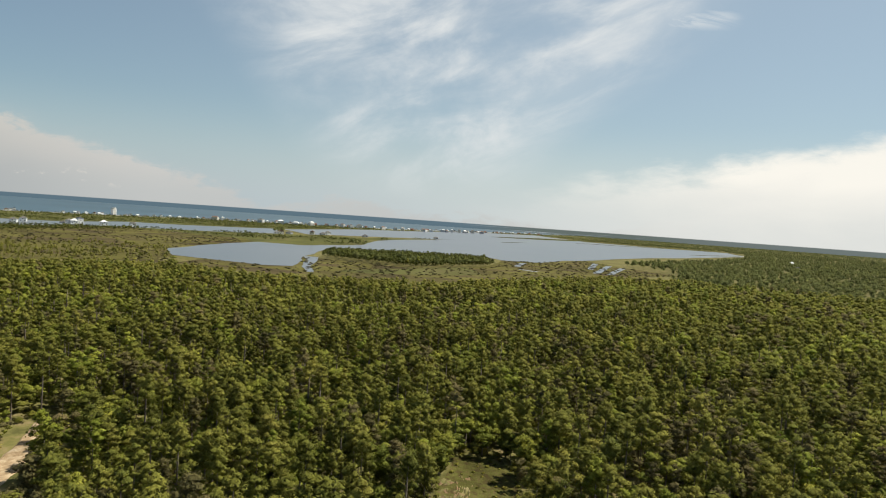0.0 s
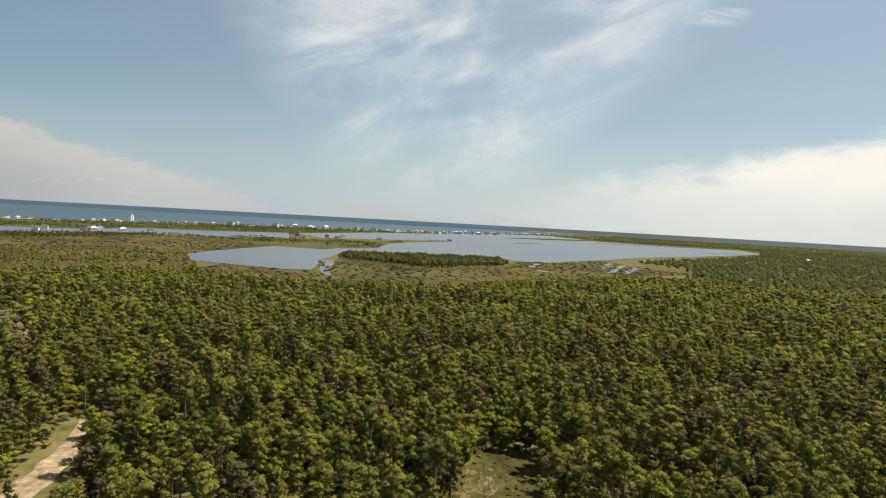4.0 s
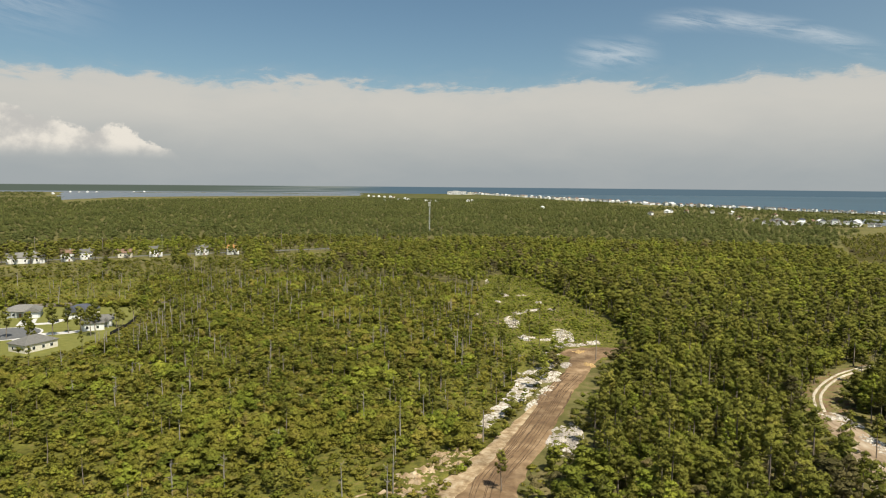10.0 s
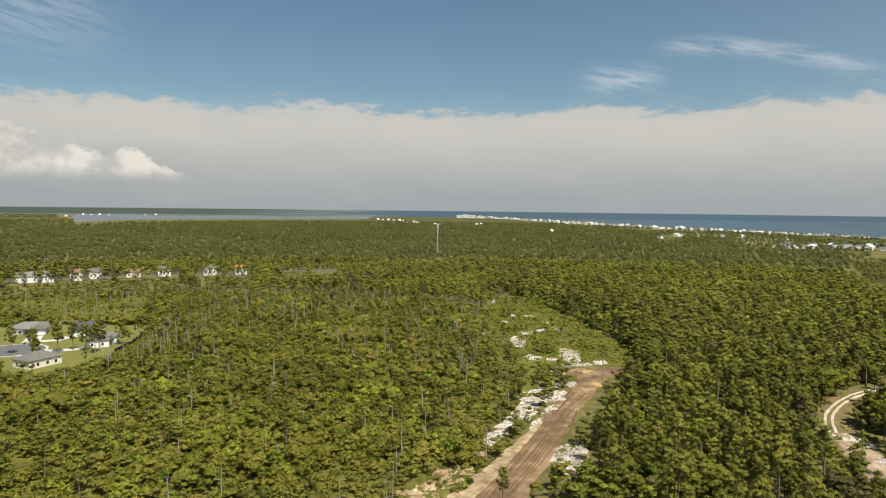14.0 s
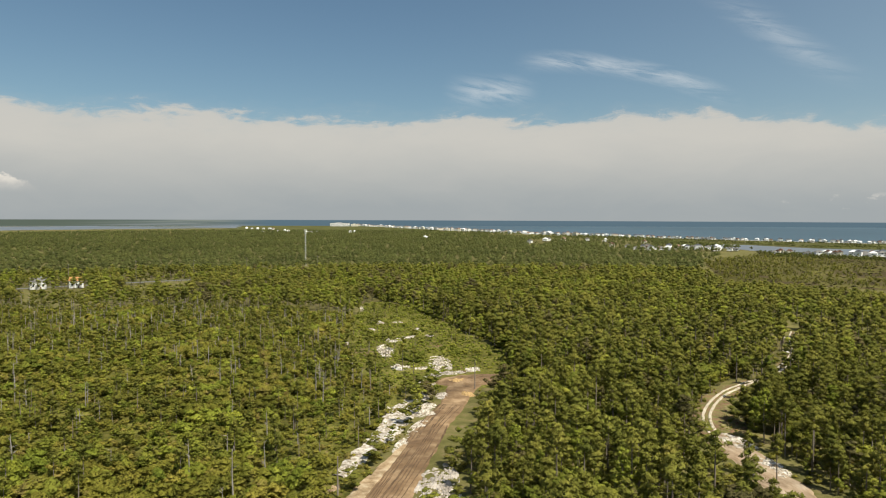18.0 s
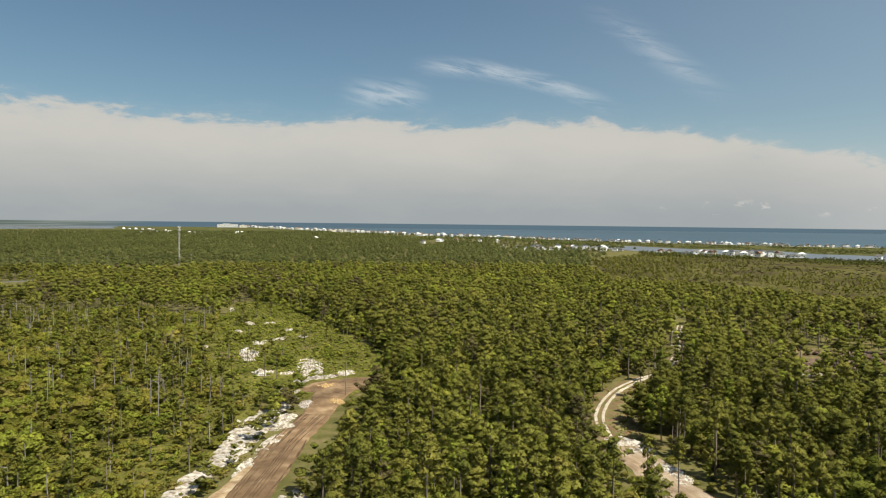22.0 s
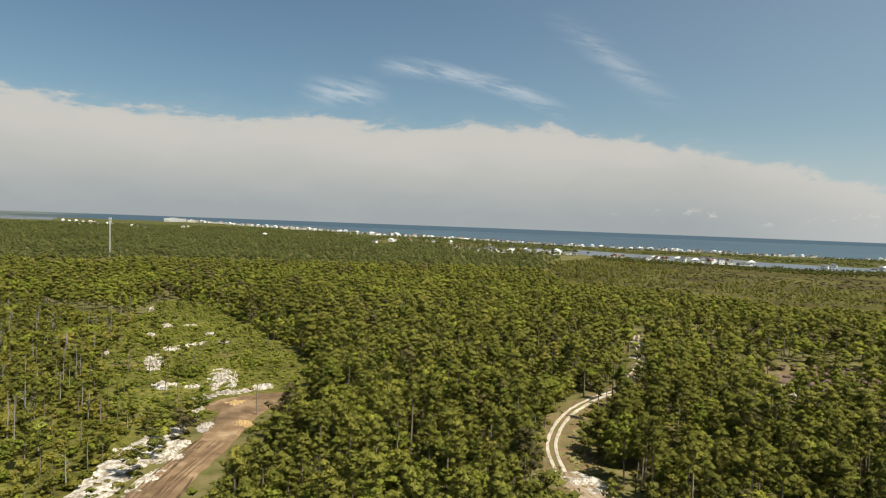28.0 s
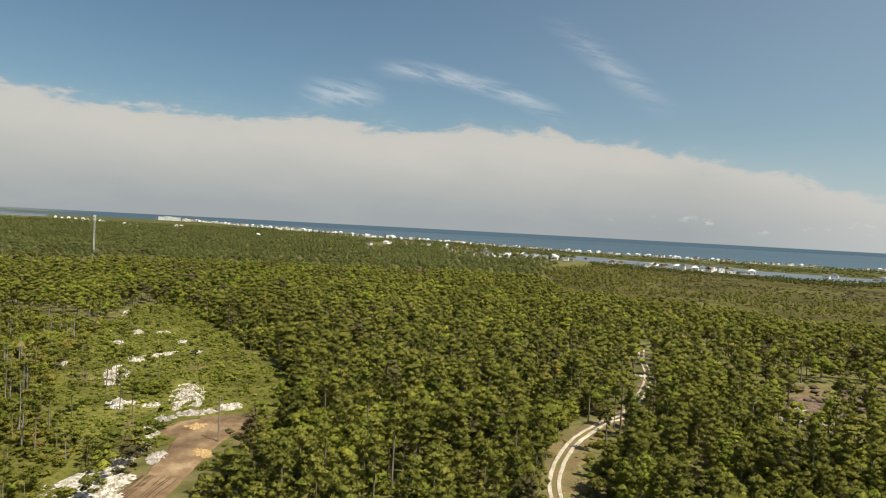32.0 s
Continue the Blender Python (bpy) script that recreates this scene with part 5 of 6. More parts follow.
# bushes on the marshes and the island
x, y = scatter(11.5, 380, 2500, -220, 2400)
patchy = blobs(x, y, 0.009, 4.0)
south_ = inside(x, y, SOUTHMARSH)
m1 = (inside(x, y, MARSH) & (rng.uniform(size=len(x)) < np.clip(0.45 + patchy * 1.2, 0.12, 0.9))) | (south_ & (rng.uniform(size=len(x)) < np.clip(0.8 + patchy, 0.3, 1.0)))
woods("marsh_shrubs", "brownish green shrubs dotted over the marsh", x[m1], y[m1], TUSSOCKS, None, [M_marshbush], 0.5, 1.4, (1.6, 3.0), category="shrubs")
rim = inside(x, y, MARSH) & (rng.uniform(size=len(x)) < np.clip(0.75 - near_line(x, y, [(532, 883), (406, 636), (483, 531), (472, 437), (560, 400)]) / 330, 0, 0.7))
woods("marsh_edge_trees", "scattered small pines thinning out into the marsh", x[rim], y[rim], MIDS, None, [M_needles], 0.30, 0.60, (1.2, 1.8), category="trees")
isl = inside(x, y, ISLAND) & (patchy > np.where(y < 1150, -0.22, 0.0))
spit = inside(x, y, SPIT) & (patchy > 0.05)
tr_ = (isl | spit) & (rng.uniform(size=len(x)) < 0.8)
woods("shore_thicket", "dark green thickets along the waterway and the island", x[tr_], y[tr_], THICKETS, None, [M_cedar], 0.34, 0.60, (1.8, 2.8), category="thicket")
x, y = scatter(7.0, 600, 1240, 700, 1260)
patchy = blobs(x, y, 0.012, 14.0)
to_water = near_line(x, y, CHANNEL[:8])
bank = (to_water < 175) & (to_water > 25) & inside(x, y, MARSH) & (patchy > -0.16)
ex, ey = scatter(7.5, 390, 960, 400, 1060)
far_in = near_line(ex, ey, [(560, 930), (532, 883), (406, 636), (483, 531), (472, 437), (560, 400)])
m_ = inside(ex, ey, MARSH) & (rng.uniform(size=len(ex)) < np.clip(0.95 - far_in / 240 + blobs(ex, ey, 0.014, 45.0) * 0.9, 0, 0.9))
woods("marsh_edge_trees", "small olive pines and shrubs thinning out into the marsh", ex[m_], ey[m_], MIDS, None, [M_needles], 0.22, 0.52, (1.0, 1.6), category="trees")
woods("bank_thicket", "dense dark cedar thicket along the near bank of the waterway", x[bank], y[bank], THICKETS, None, [M_cedar], 0.42, 0.72, (1.1, 1.7), category="thicket")

# scrub left of the road
x, y = scatter(3.6, -340, 100, 60, 520)
r, az_ = polar(x, y)
keep = (inside(x, y, SCRUB)) & ~(hides(x, y, HIGH, BANK, 5.0, tall=3.2) | hides(x, y, LOOKOUT, BANK, 5.0, tall=3.2)) & ~inside(x, y, LAWN) & ~hides(x, y, HIGH, poly=LAWN, tall=3.6) & (((az_ > -52) & (r > 50)) | ((r < 90) & (az_ > -100))) & (near_line(x, y, ROAD) > 7.5)
gap = blobs(x, y, 0.05, 6.0)
keep &= rng.uniform(size=len(x)) < np.clip(0.95 + gap * 0.8, 0.5, 1.0)
for p_, q_, w_ in ((-3, 154, 8), (5, 166, 6), (15, 192, 4), (21, 204, 5), (27, 217, 5), (33, 231, 6), (38, 245, 8), (44, 256, 7), (48, 272, 6)):
    keep &= np.hypot(x - p_, y - q_) > w_
bx, by = x[keep], y[keep]
big = blobs(bx, by, 0.025, 8.0)
tone_ = blobs(bx, by, 0.045, 71.0) + rng.normal(size=len(bx)) * 0.22
r, az_ = polar(bx, by)
for m_, mat, words in ((abs(tone_) <= 0.30, M_scrub, "dense yellow-green bushes and saplings of the regrowth"), (tone_ > 0.30, M_leaf, "dark green bushes in the regrowth"), (tone_ < -0.30, M_fresh, "bright fresh green bushes in the regrowth")):
    for part_, kinds_ in ((reach(bx, by) < 215, FINE_BUSHES), (reach(bx, by) >= 215, BUSHES)):
        k_ = m_ & part_
        woods("scrub_bushes", words, bx[k_], by[k_], kinds_, None, [mat], 0.5, 1.5, (0.9, 1.4), category="bushes", short=np.clip(1 + big[k_], 0.6, 1.6) * np.where(inside(bx[k_], by[k_], FIELD), 0.5, 1.0))
x, y = scatter(2.1, 20, 98, 255, 530)
gap = blobs(x, y, 0.07, 21.0)
keep = inside(x, y, CORRIDOR) & (rng.uniform(size=len(x)) < np.clip(0.85 + gap, 0.25, 1.0)) & (np.hypot((x - 64) / 15, (y - 277) / 13) > 1) & (near_line(x, y, ROAD) > 8.5)
for p_, q_, u_, v_, _ in CLEARED:
    keep &= (np.hypot((x - p_) / (u_ * 0.85), (y - q_) / (v_ * 0.85)) > 1) | (rng.uniform(size=len(x)) < 0.12)
woods("low_bushes", "low bright green bushes in the clearing", x[keep], y[keep], TUSSOCKS, None, [M_fresh], 0.25, 0.75, (1.0, 1.7), category="bushes")
x, y = scatter(7.0, 20, 98, 255, 530)
keep = inside(x, y, CORRIDOR) & (rng.uniform(size=len(x)) < 0.35) & (np.hypot((x - 60) / 6, (y - 306) / 18) > 1) & (np.hypot((x - 39) / 6, (y - 345) / 19) > 1) & (np.hypot((x - 68) / 17, (y - 279) / 13) > 1) & (near_line(x, y, ROAD) > 9.5)
for p_, q_, u_, v_ in ((39, 375, 6, 10), (49, 316, 5, 7), (31, 440, 6, 13), (70, 330, 5, 12)):
    sx, sy = p_ + rng.normal(size=26) * u_ * 0.5, q_ + rng.normal(size=26) * v_ * 0.5
    woods("dark_bushes", "clump of dark green bushes between the white sand patches", sx, sy, BUSHES, None, [M_leaf], 0.5, 0.9, (1.1, 1.6), category="bushes")
woods("young_bushes", "rounded darker green bushes in the clearing", x[keep], y[keep], BUSHES, None, [M_leaf], 0.5, 1.0, (1.0, 1.6), category="bushes")
x, y = scatter(3.0, 224, 305, 228, 292)
keep = inside(x, y, DIRT_ZONE) & (rng.uniform(size=len(x)) < 0.30) & (np.hypot(x - 233, y - 241) > 8) & (np.hypot(x - 263, y - 235) > 6)
woods("brush_heaps", "heaps of reddish brown dead brush on bare earth", x[keep], y[keep], TUSSOCKS, None, [material("dead_brush", [(0.07, 0.045, 0.032), (0.13, 0.085, 0.06)], 0.5, 7, 0.95, soft=True)], 0.6, 1.3, (1.1, 1.8), category="brush")
# tussocks between the road and its bank, and over the scrub ground
x, y = scatter(2.3, -60, 70, 110, 270)
keep = ((near_line(x, y, [(12, 176), (18, 188), (26, 205), (33, 219)]) < 2.6) | inside(x, y, CLEARING)) & (rng.uniform(size=len(x)) < 0.7)
sx, sy = scatter(2.2, 118, 182, 24, 48)
m_ = inside(sx, sy, CLEARING) & (rng.uniform(size=len(sx)) < 0.8) & (np.hypot((sx - 127) / 8, (sy - 36) / 6) > 1) & (np.hypot((sx - 152) / 15, (sy - 41) / 4) > 1)
x, y = np.concatenate([x[keep], sx[m_]]), np.concatenate([y[keep], sy[m_]])
sx, sy = scatter(2.0, 5, 60, 150, 275)
m_ = (near_line(sx, sy, BANK) < 6) & (near_line(sx, sy, ROAD) > 6.0) & (rng.uniform(size=len(sx)) < np.clip(0.16 + blobs(sx, sy, 0.12, 27.0), 0.0, 0.7))
x, y = np.concatenate([x, sx[m_]]), np.concatenate([y, sy[m_]])
sx, sy = scatter(1.9, 100, 235, 180, 320)
m_ = (near_line(sx, sy, TRACK) > 1.9) & (near_line(sx, sy, TRACK[2:8]) < 7) & (rng.uniform(size=len(sx)) < np.clip(0.22 + blobs(sx, sy, 0.1, 28.0), 0.0, 0.7))
x, y = np.concatenate([x, sx[m_]]), np.concatenate([y, sy[m_]])
woods("grass_tussocks", "low green tussocks beside the dirt road and in the clearing", x, y, TUSSOCKS, None, [M_scrub], 0.25, 0.6, (1.0, 1.6), category="grass")
ex, ey = scatter(4.2, 55, 135, 262, 560)
m_ = ~inside(ex, ey, CORRIDOR) & (near_line(ex, ey, ROAD) > 12)
woods("edge_bushes", "bushes and saplings along the edge of the clearing", ex[m_], ey[m_], BUSHES, None, [M_leaf], 0.7, 1.7, (1.0, 1.5), category="bushes")
tx, ty = scatter(2.4, -260, 60, 90, 380)
r, az_ = polar(tx, ty)
keep = inside(tx, ty, SCRUB) & ~inside(tx, ty, LAWN) & (az_ > -46) & (r > 90) & (r < 330) & (near_line(tx, ty, ROAD) > 7.5) & (rng.uniform(size=len(tx)) < 0.62)
for p_, q_, w_ in ((-3, 154, 5), (5, 166, 4), (15, 192, 3), (21, 204, 4), (27, 217, 4), (33, 231, 5), (38, 245, 7), (44, 256, 6), (48, 272, 5)):
    keep &= np.hypot(tx - p_, ty - q_) > w_
woods("scrub_tussocks", "low tangled green and brown growth between the bushes", tx[keep], ty[keep], TUSSOCKS, None, [M_scrub], 0.4, 1.1, (1.0, 1.7), category="bushes")
# darker clumps of young trees in the scrub
x, y = scatter(5.0, -340, 60, 90, 520)
r, az_ = polar(x, y)
gap = blobs(x, y, 0.03, 61.0)
keep = inside(x, y, SCRUB) & ~inside(x, y, LAWN) & (~inside(x, y, FIELD) | (rng.uniform(size=len(x)) < 0.06)) & (az_ > -48) & (r > 110) & (near_line(x, y, ROAD) > 14) & (gap > -0.10 - (y - 200) * 0.0005) & (rng.uniform(size=len(x)) < 0.66) & ~hides(x, y, HIGH, poly=LAWN, tall=5.0) & ~hides(x, y, HIGH, BANK, 6.0, tall=6.0) & ~hides(x, y, LOOKOUT, BANK, 6.0, tall=6.0)
for m_, mat, words in (((rng.uniform(size=len(x)) < 0.5), M_leaf, "clumps of green young oaks in the scrub"), (None, M_needles, "clumps of dark young pines in the scrub")):
    m_ = keep & m_ if m_ is not None else keep & ~used_
    used_ = m_
    woods("young_trees", words, x[m_], y[m_], OAKS_B, None, [mat], 0.26, 0.60, (0.9, 1.25), category="trees")
# thin trees standing over the scrub
x, y = scatter(8.5, -340, 96, 90, 520)
r, az_ = polar(x, y)
gap = blobs(x, y, 0.022, 15.0)
keep = (inside(x, y, SCRUB) | (inside(x, y, CORRIDOR) & (rng.uniform(size=len(x)) < 0.35) & (near_line(x, y, [(60, 290), (60, 320)]) > 12))) & ~inside(x, y, LAWN) & (az_ > -50) & (r > 80) & (near_line(x, y, ROAD) > 13) & (rng.uniform(size=len(x)) < np.clip(0.42 + gap * 1.3 + (y - 300) * 0.0014, 0.05, 0.95))
keep &= ~(hides(x, y, HIGH, BANK, 3.0, tall=9.0) & (rng.uniform(size=len(x)) < 0.7))
keep &= ~before_row(x, y, 11.0) & (~inside(x, y, FIELD) | (rng.uniform(size=len(x)) < 0.08))
SLIM = [pine_crown(12.0, 1.7, 6, 9, 0.6, 0.55) for _ in range(6)] + [round_crown(8.0, 2.3, 7, 9, 0.6, 0.35) for _ in range(4)]
woods("thin_trees", "thin scattered pines and oaks over the scrub", x[keep], y[keep], SLIM, [trunk_tris(11.0, 0.16, 4)], [M_needles, M_bark], 0.55, 1.0, category="trees")

# single trees beside the road, the track and the clearing
KINDS = []
for k in range(6):
    h = (12.5, 13.5, 11.0, 14.5, 12.0, 13.0)[k]
    crown = soup("crown", pine_crown(h, (2.2, 2.0, 2.5, 1.9, 2.2, 2.3)[k], 22, 16, 0.42, (0.42, 0.52, 0.40, 0.58, 0.45, 0.5)[k], 0.32), [M_needles])
    trunk = soup("trunk", trunk_tris(h, 0.21, 6, 0.4, 7, 2.0, 0.5), [M_bark])
    KINDS.append(("pine_tree", crown, trunk, "tall green pine with a bare lower trunk"))
for k in range(3):
    crown = soup("crown", round_crown(9.5, 2.8, 24, 14, 0.42, 0.28, 0.32), [M_leaf])
    trunk = soup("trunk", trunk_tris(8.5, 0.22, 6, 0.5, 7, 2.3, 0.3), [M_bark])
    KINDS.append(("oak_tree", crown, trunk, "bright green broad-leaved tree with a rounded crown"))


def tree(kind, x, y, s, turn):
    name, crown, trunk, label = KINDS[kind]
    top_ = new(name)
    top_.matrix_basis = Matrix.Translation((x, y, 0)) @ Matrix.Rotation(turn, 4, "Z") @ Matrix.Scale(s, 4)
    for part_name, me in (("trunk", trunk), ("crown", crown)):
        ob = new(part_name, me)
        ob.parent = top_
    return tagged(top_, label, "tree", "trees along the road and the track")


for a_, b_ in SOLO:
    k = random.randrange(6) if random.random() < 0.82 else 6 + random.randrange(3)
    tree(k, a_, b_, random.uniform(0.72, 1.12), random.uniform(0, 6.28))
for a_, b_, k, s in ((15, 147, 1, 0.72), (101, 136, 3, 0.62), (106, 119, 3, 0.58), (116, 118, 1, 0.6), (94, 142, 3, 0.8), (92, 150, 1, 0.85), (97, 128, 4, 0.75), (29, 158, 7, 0.7), (31, 150, 8, 0.72), (109, 171, 3, 0.75), (113, 166, 3, 0.8), (122, 160, 1, 0.7), (-12, 205, 1, 0.7), (-40, 178, 3, 0.72), (-22, 190, 1, 0.66), (-55, 215, 0, 0.62)):
    tree(k, a_, b_, s, 1.0 + a_)


def dead_tree(h, forks):
    t = [tube((0, 0, -0.3), (0.15, 0.1, h * 0.55), 0.22, 0.16, 5), tube((0.15, 0.1, h * 0.55), (0.05, 0.3, h), 0.16, 0.05, 5)]
    for i in range(forks):
        z = h * rng.uniform(0.45, 0.95)
        a_ = rng.uniform(0, math.tau)
        q = rng.uniform(0.5, 1.9)
        t.append(tube((0.1, 0.15, z), (math.cos(a_) * q, math.sin(a_) * q, z + rng.uniform(0.1, 1.3)), 0.08, 0.03, 3))
    return np.concatenate(t)


BARE = [dead_tree(h, f) for h, f in ((9, 8), (7.5, 6), (10.5, 7), (6, 4), (8.5, 9))]
DEAD = [soup("dead_tree", t_, [M_snag]) for t_ in BARE]
x, y = scatter(7.5, -300, 40, 140, 520)
r, az_ = polar(x, y)
gap = blobs(x, y, 0.02, 51.0)
keep = inside(x, y, SCRUB) & ~inside(x, y, LAWN) & (az_ > -44) & (rng.uniform(size=len(x)) < np.clip(0.16 + gap * 1.1 + (x + 120) * 0.0012, 0.03, 0.6) * np.where(y < 270, 0.45, 1.0)) & (near_line(x, y, ROAD) > 16) & (~inside(x, y, FIELD) | (rng.uniform(size=len(x)) < 0.1))
woods("bare_trunks", "many thin grey bare trunks standing over the far scrub", x[keep], y[keep], BARE, None, [M_snag], 0.65, 1.15, (0.7, 1.0), category="dead trees")
x, y = scatter(13.0, -240, 30, 120, 500)
r, az_ = polar(x, y)
keep = inside(x, y, SCRUB) & ~inside(x, y, LAWN) & (az_ > -44) & (r > 100) & (near_line(x, y, ROAD) > 12) & (rng.uniform(size=len(x)) < np.clip(0.10 + (y - 230) * 0.0022, 0.08, 0.5))
for a_, b_ in list(zip(x[keep], y[keep]))[:150]:
    ob = new("dead_tree", random.choice(DEAD))
    ob.matrix_basis = Matrix.Translation((a_, b_, 0)) @ Matrix.Rotation(random.uniform(0, 6.28), 4, "Z") @ Matrix.Scale(random.uniform(0.6, 1.0), 4)
    tagged(ob, "bare grey dead tree standing in the scrub", "dead tree", "dead trees in the scrub")


# ---- buildings ----
def roof_bm(w, d, z, rise, over=0.5, hip=True, cx=0.0, cy=0.0):
    bm = bmesh.new()
    x, y = w / 2 + over, d / 2 + over
    run = min(x, y) if hip else 0.0
    lower = [bm.verts.new((cx + sx * x, cy + sy * y, z)) for sx, sy in ((-1, -1), (1, -1), (1, 1), (-1, 1))]
    under = [bm.verts.new((v.co.x, v.co.y, z - 0.22)) for v in lower]
    if w >= d:
        r0, r1 = bm.verts.new((cx - x + run, cy, z + rise)), bm.verts.new((cx + x - run, cy, z + rise))
        fs = [(lower[0], lower[1], r1, r0), (lower[2], lower[3], r0, r1), (lower[1], lower[2], r1), (lower[3], lower[0], r0)]
    else:
        r0, r1 = bm.verts.new((cx, cy - y + run, z + rise)), bm.verts.new((cx, cy + y - run, z + rise))
        fs = [(lower[1], lower[2], r1, r0), (lower[3], lower[0], r0, r1), (lower[0], lower[1], r0), (lower[2], lower[3], r1)]
    for f in fs:
        bm.faces.new(f)
    for k in range(4):
        bm.faces.new((lower[k], under[k], under[(k + 1) % 4], lower[(k + 1) % 4]))
    bm.faces.new(under)
    bmesh.ops.recalc_face_normals(bm, faces=bm.faces)
    return bm


def window(parent, x, y, z, w, h, face, mat=None):
    """A window in a wall that looks along face ('x+', 'x-', 'y+', 'y-'): frame, then pane."""
    t = 0.06
    n = 1 if face[1] == "+" else -1
    if face[0] == "y":
        fr = boxes(((x - w / 2 - .09, min(y, y + n * t), z - .09), (x + w / 2 + .09, max(y, y + n * t), z + h + .09)))
        gl = boxes(((x - w / 2, min(y + n * t, y + n * (t + .02)), z), (x + w / 2, max(y + n * t, y + n * (t + .02)), z + h)))
    else:
        fr = boxes(((min(x, x + n * t), y - w / 2 - .09, z - .09), (max(x, x + n * t), y + w / 2 + .09, z + h + .09)))
        gl = boxes(((min(x + n * t, x + n * (t + .02)), y - w / 2, z), (max(x + n * t, x + n * (t + .02)), y + w / 2, z + h)))
    f = part("window", fr, M_trim, parent)
    part("pane", gl, mat or M_glass, f, "dark glass pane")
    return f


def bungalow(x, y, turn, w, d, wall, roof, label, garage=1, hip=True, wing=True):
    h = 3.5
    top_ = new("house")
    part("wall", boxes(((-w / 2, -d / 2, -0.1), (w / 2, d / 2, h))), wall, top_)
    part("roof", roof_bm(w, d, h, d * 0.25, 0.5, hip), roof, top_, "shingled hip roof")
    if wing:
        gx = garage * (w / 2 - 3.2)
        part("garage_wing", boxes(((gx - 3.2, -d / 2 - 3.4, -0.1), (gx + 3.2, -d / 2 + 0.2, h))), wall, top_)
        part("garage_roof", roof_bm(6.4, 7.4, h, 2.1, 0.5, False, gx, -d / 2 - 0.3), roof, top_)
        part("garage_door", boxes(((gx - 2.4, -d / 2 - 3.48, 0), (gx + 2.4, -d / 2 - 3.40, 2.2))), M_trim, top_, "white garage door")
        dx_ = -garage * 1.0
        part("door", boxes(((dx_ - 0.5, -d / 2 - 0.06, 0), (dx_ + 0.5, -d / 2, 2.1))), M_roofbrown, top_, "dark front door")
        for px in (dx_ - 1.6, dx_ + 1.6):
            part("porch_post", boxes(((px - .12, -d / 2 - 1.7, 0), (px + .12, -d / 2 - 1.46, h - .25))), M_trim, top_)
        part("porch_roof", roof_bm(4.4, 2.2, h - .1, 1.1, 0.2, False, dx_, -d / 2 - 0.8), roof, top_)
    for wx in (-w * 0.36, -w * 0.2, w * 0.08, w * 0.3):
        window(top_, wx, d / 2, 0.95, 1.2, 1.3, "y+")
    for wx in (-garage * w * 0.38, -garage * w * 0.24) + (() if wing else (garage * w * 0.05, garage * w * 0.3)):
        window(top_, wx, -d / 2, 0.95, 1.2, 1.3, "y-")
    for sx, face in ((w / 2, "x+"), (-w / 2, "x-")):
        for wy in (-d * 0.22, d * 0.22):
            window(top_, sx, wy, 0.95, 1.0, 1.3, face)
    top_.matrix_basis = Matrix.Translation((x, y, 0.1)) @ Matrix.Rotation(radians(turn), 4, "Z") @ Matrix.Scale(0.98, 4)
    return tagged(top_, label, "house", "bungalows on the lawns")


bungalow(-210, 346, 24, 16.5, 10, M_greywall, M_roof, "grey single-storey house with a garage wing and grey roof", 1)
bungalow(-181, 348, 28, 15.5, 11, M_cream, M_roofdark, "single-storey house with slate-blue roof and white garage", -1)
bungalow(-165, 277, 65, 14.5, 10.5, M_cream, M_roof, "cream single-storey house with grey roof and small windows", 1, True, False)
bungalow(-161, 318, 115, 14, 10, M_white, M_roof, "white single-storey house half hidden by pines", 1)


def slab(name, poly, z, mat, label, category):
    pts = [Vector((px, py, z)) for px, py in poly]
    bm = bmesh.new()
    f = bm.faces.new([bm.verts.new(p) for p in pts])
    g = bmesh.ops.extrude_face_region(bm, geom=[f])
    for v in g["geom"]:
        if isinstance(v, bmesh.types.BMVert):
            v.co.z -= 0.2
    bmesh.ops.recalc_face_normals(bm, faces=bm.faces)
    me = bpy.data.meshes.new(name)
    bm.to_mesh(me)
    bm.free()
    me.materials.append(mat)
    return tagged(new(name, me), label, category, kind="structure")


slab("driveway", [(-205, 336), (-199, 339), (-192, 324), (-199, 321)], 0.20, M_concrete, "pale concrete driveway before the grey house", "driveway")
slab("driveway", [(-188, 337), (-182, 339), (-184, 326), (-199, 321), (-200, 325), (-189, 329)], 0.19, M_concrete, "pale concrete driveway with a parked car", "driveway")
slab("turning_circle_kerb", [(-193 + 14.6 * math.cos(k * math.tau / 40), 304 + 14.6 * math.sin(k * math.tau / 40)) for k in range(40)], 0.18, M_concrete, "pale concrete kerb round the turning circle", "kerb")
slab("residential_street", [(-193 + 13.6 * math.cos(k * math.tau / 40), 304 + 13.6 * math.sin(k * math.tau / 40)) for k in range(40)], 0.23, M_asphalt, "grey asphalt turning circle between the houses", "street")
slab("residential_street", [(-204, 300), (-260, 306), (-260, 314), (-204, 309)], 0.21, M_asphalt, "grey asphalt street between the houses", "street")
slab("driveway", [(-181, 299), (-166, 305), (-160, 310), (-163, 314), (-170, 309), (-183, 304)], 0.20, M_concrete, "pale concrete driveway curving to the white house", "driveway")
slab("driveway", [(-184, 293), (-176, 284), (-172, 287), (-180, 296)], 0.20, M_concrete, "pale concrete path before the cream house", "driveway")


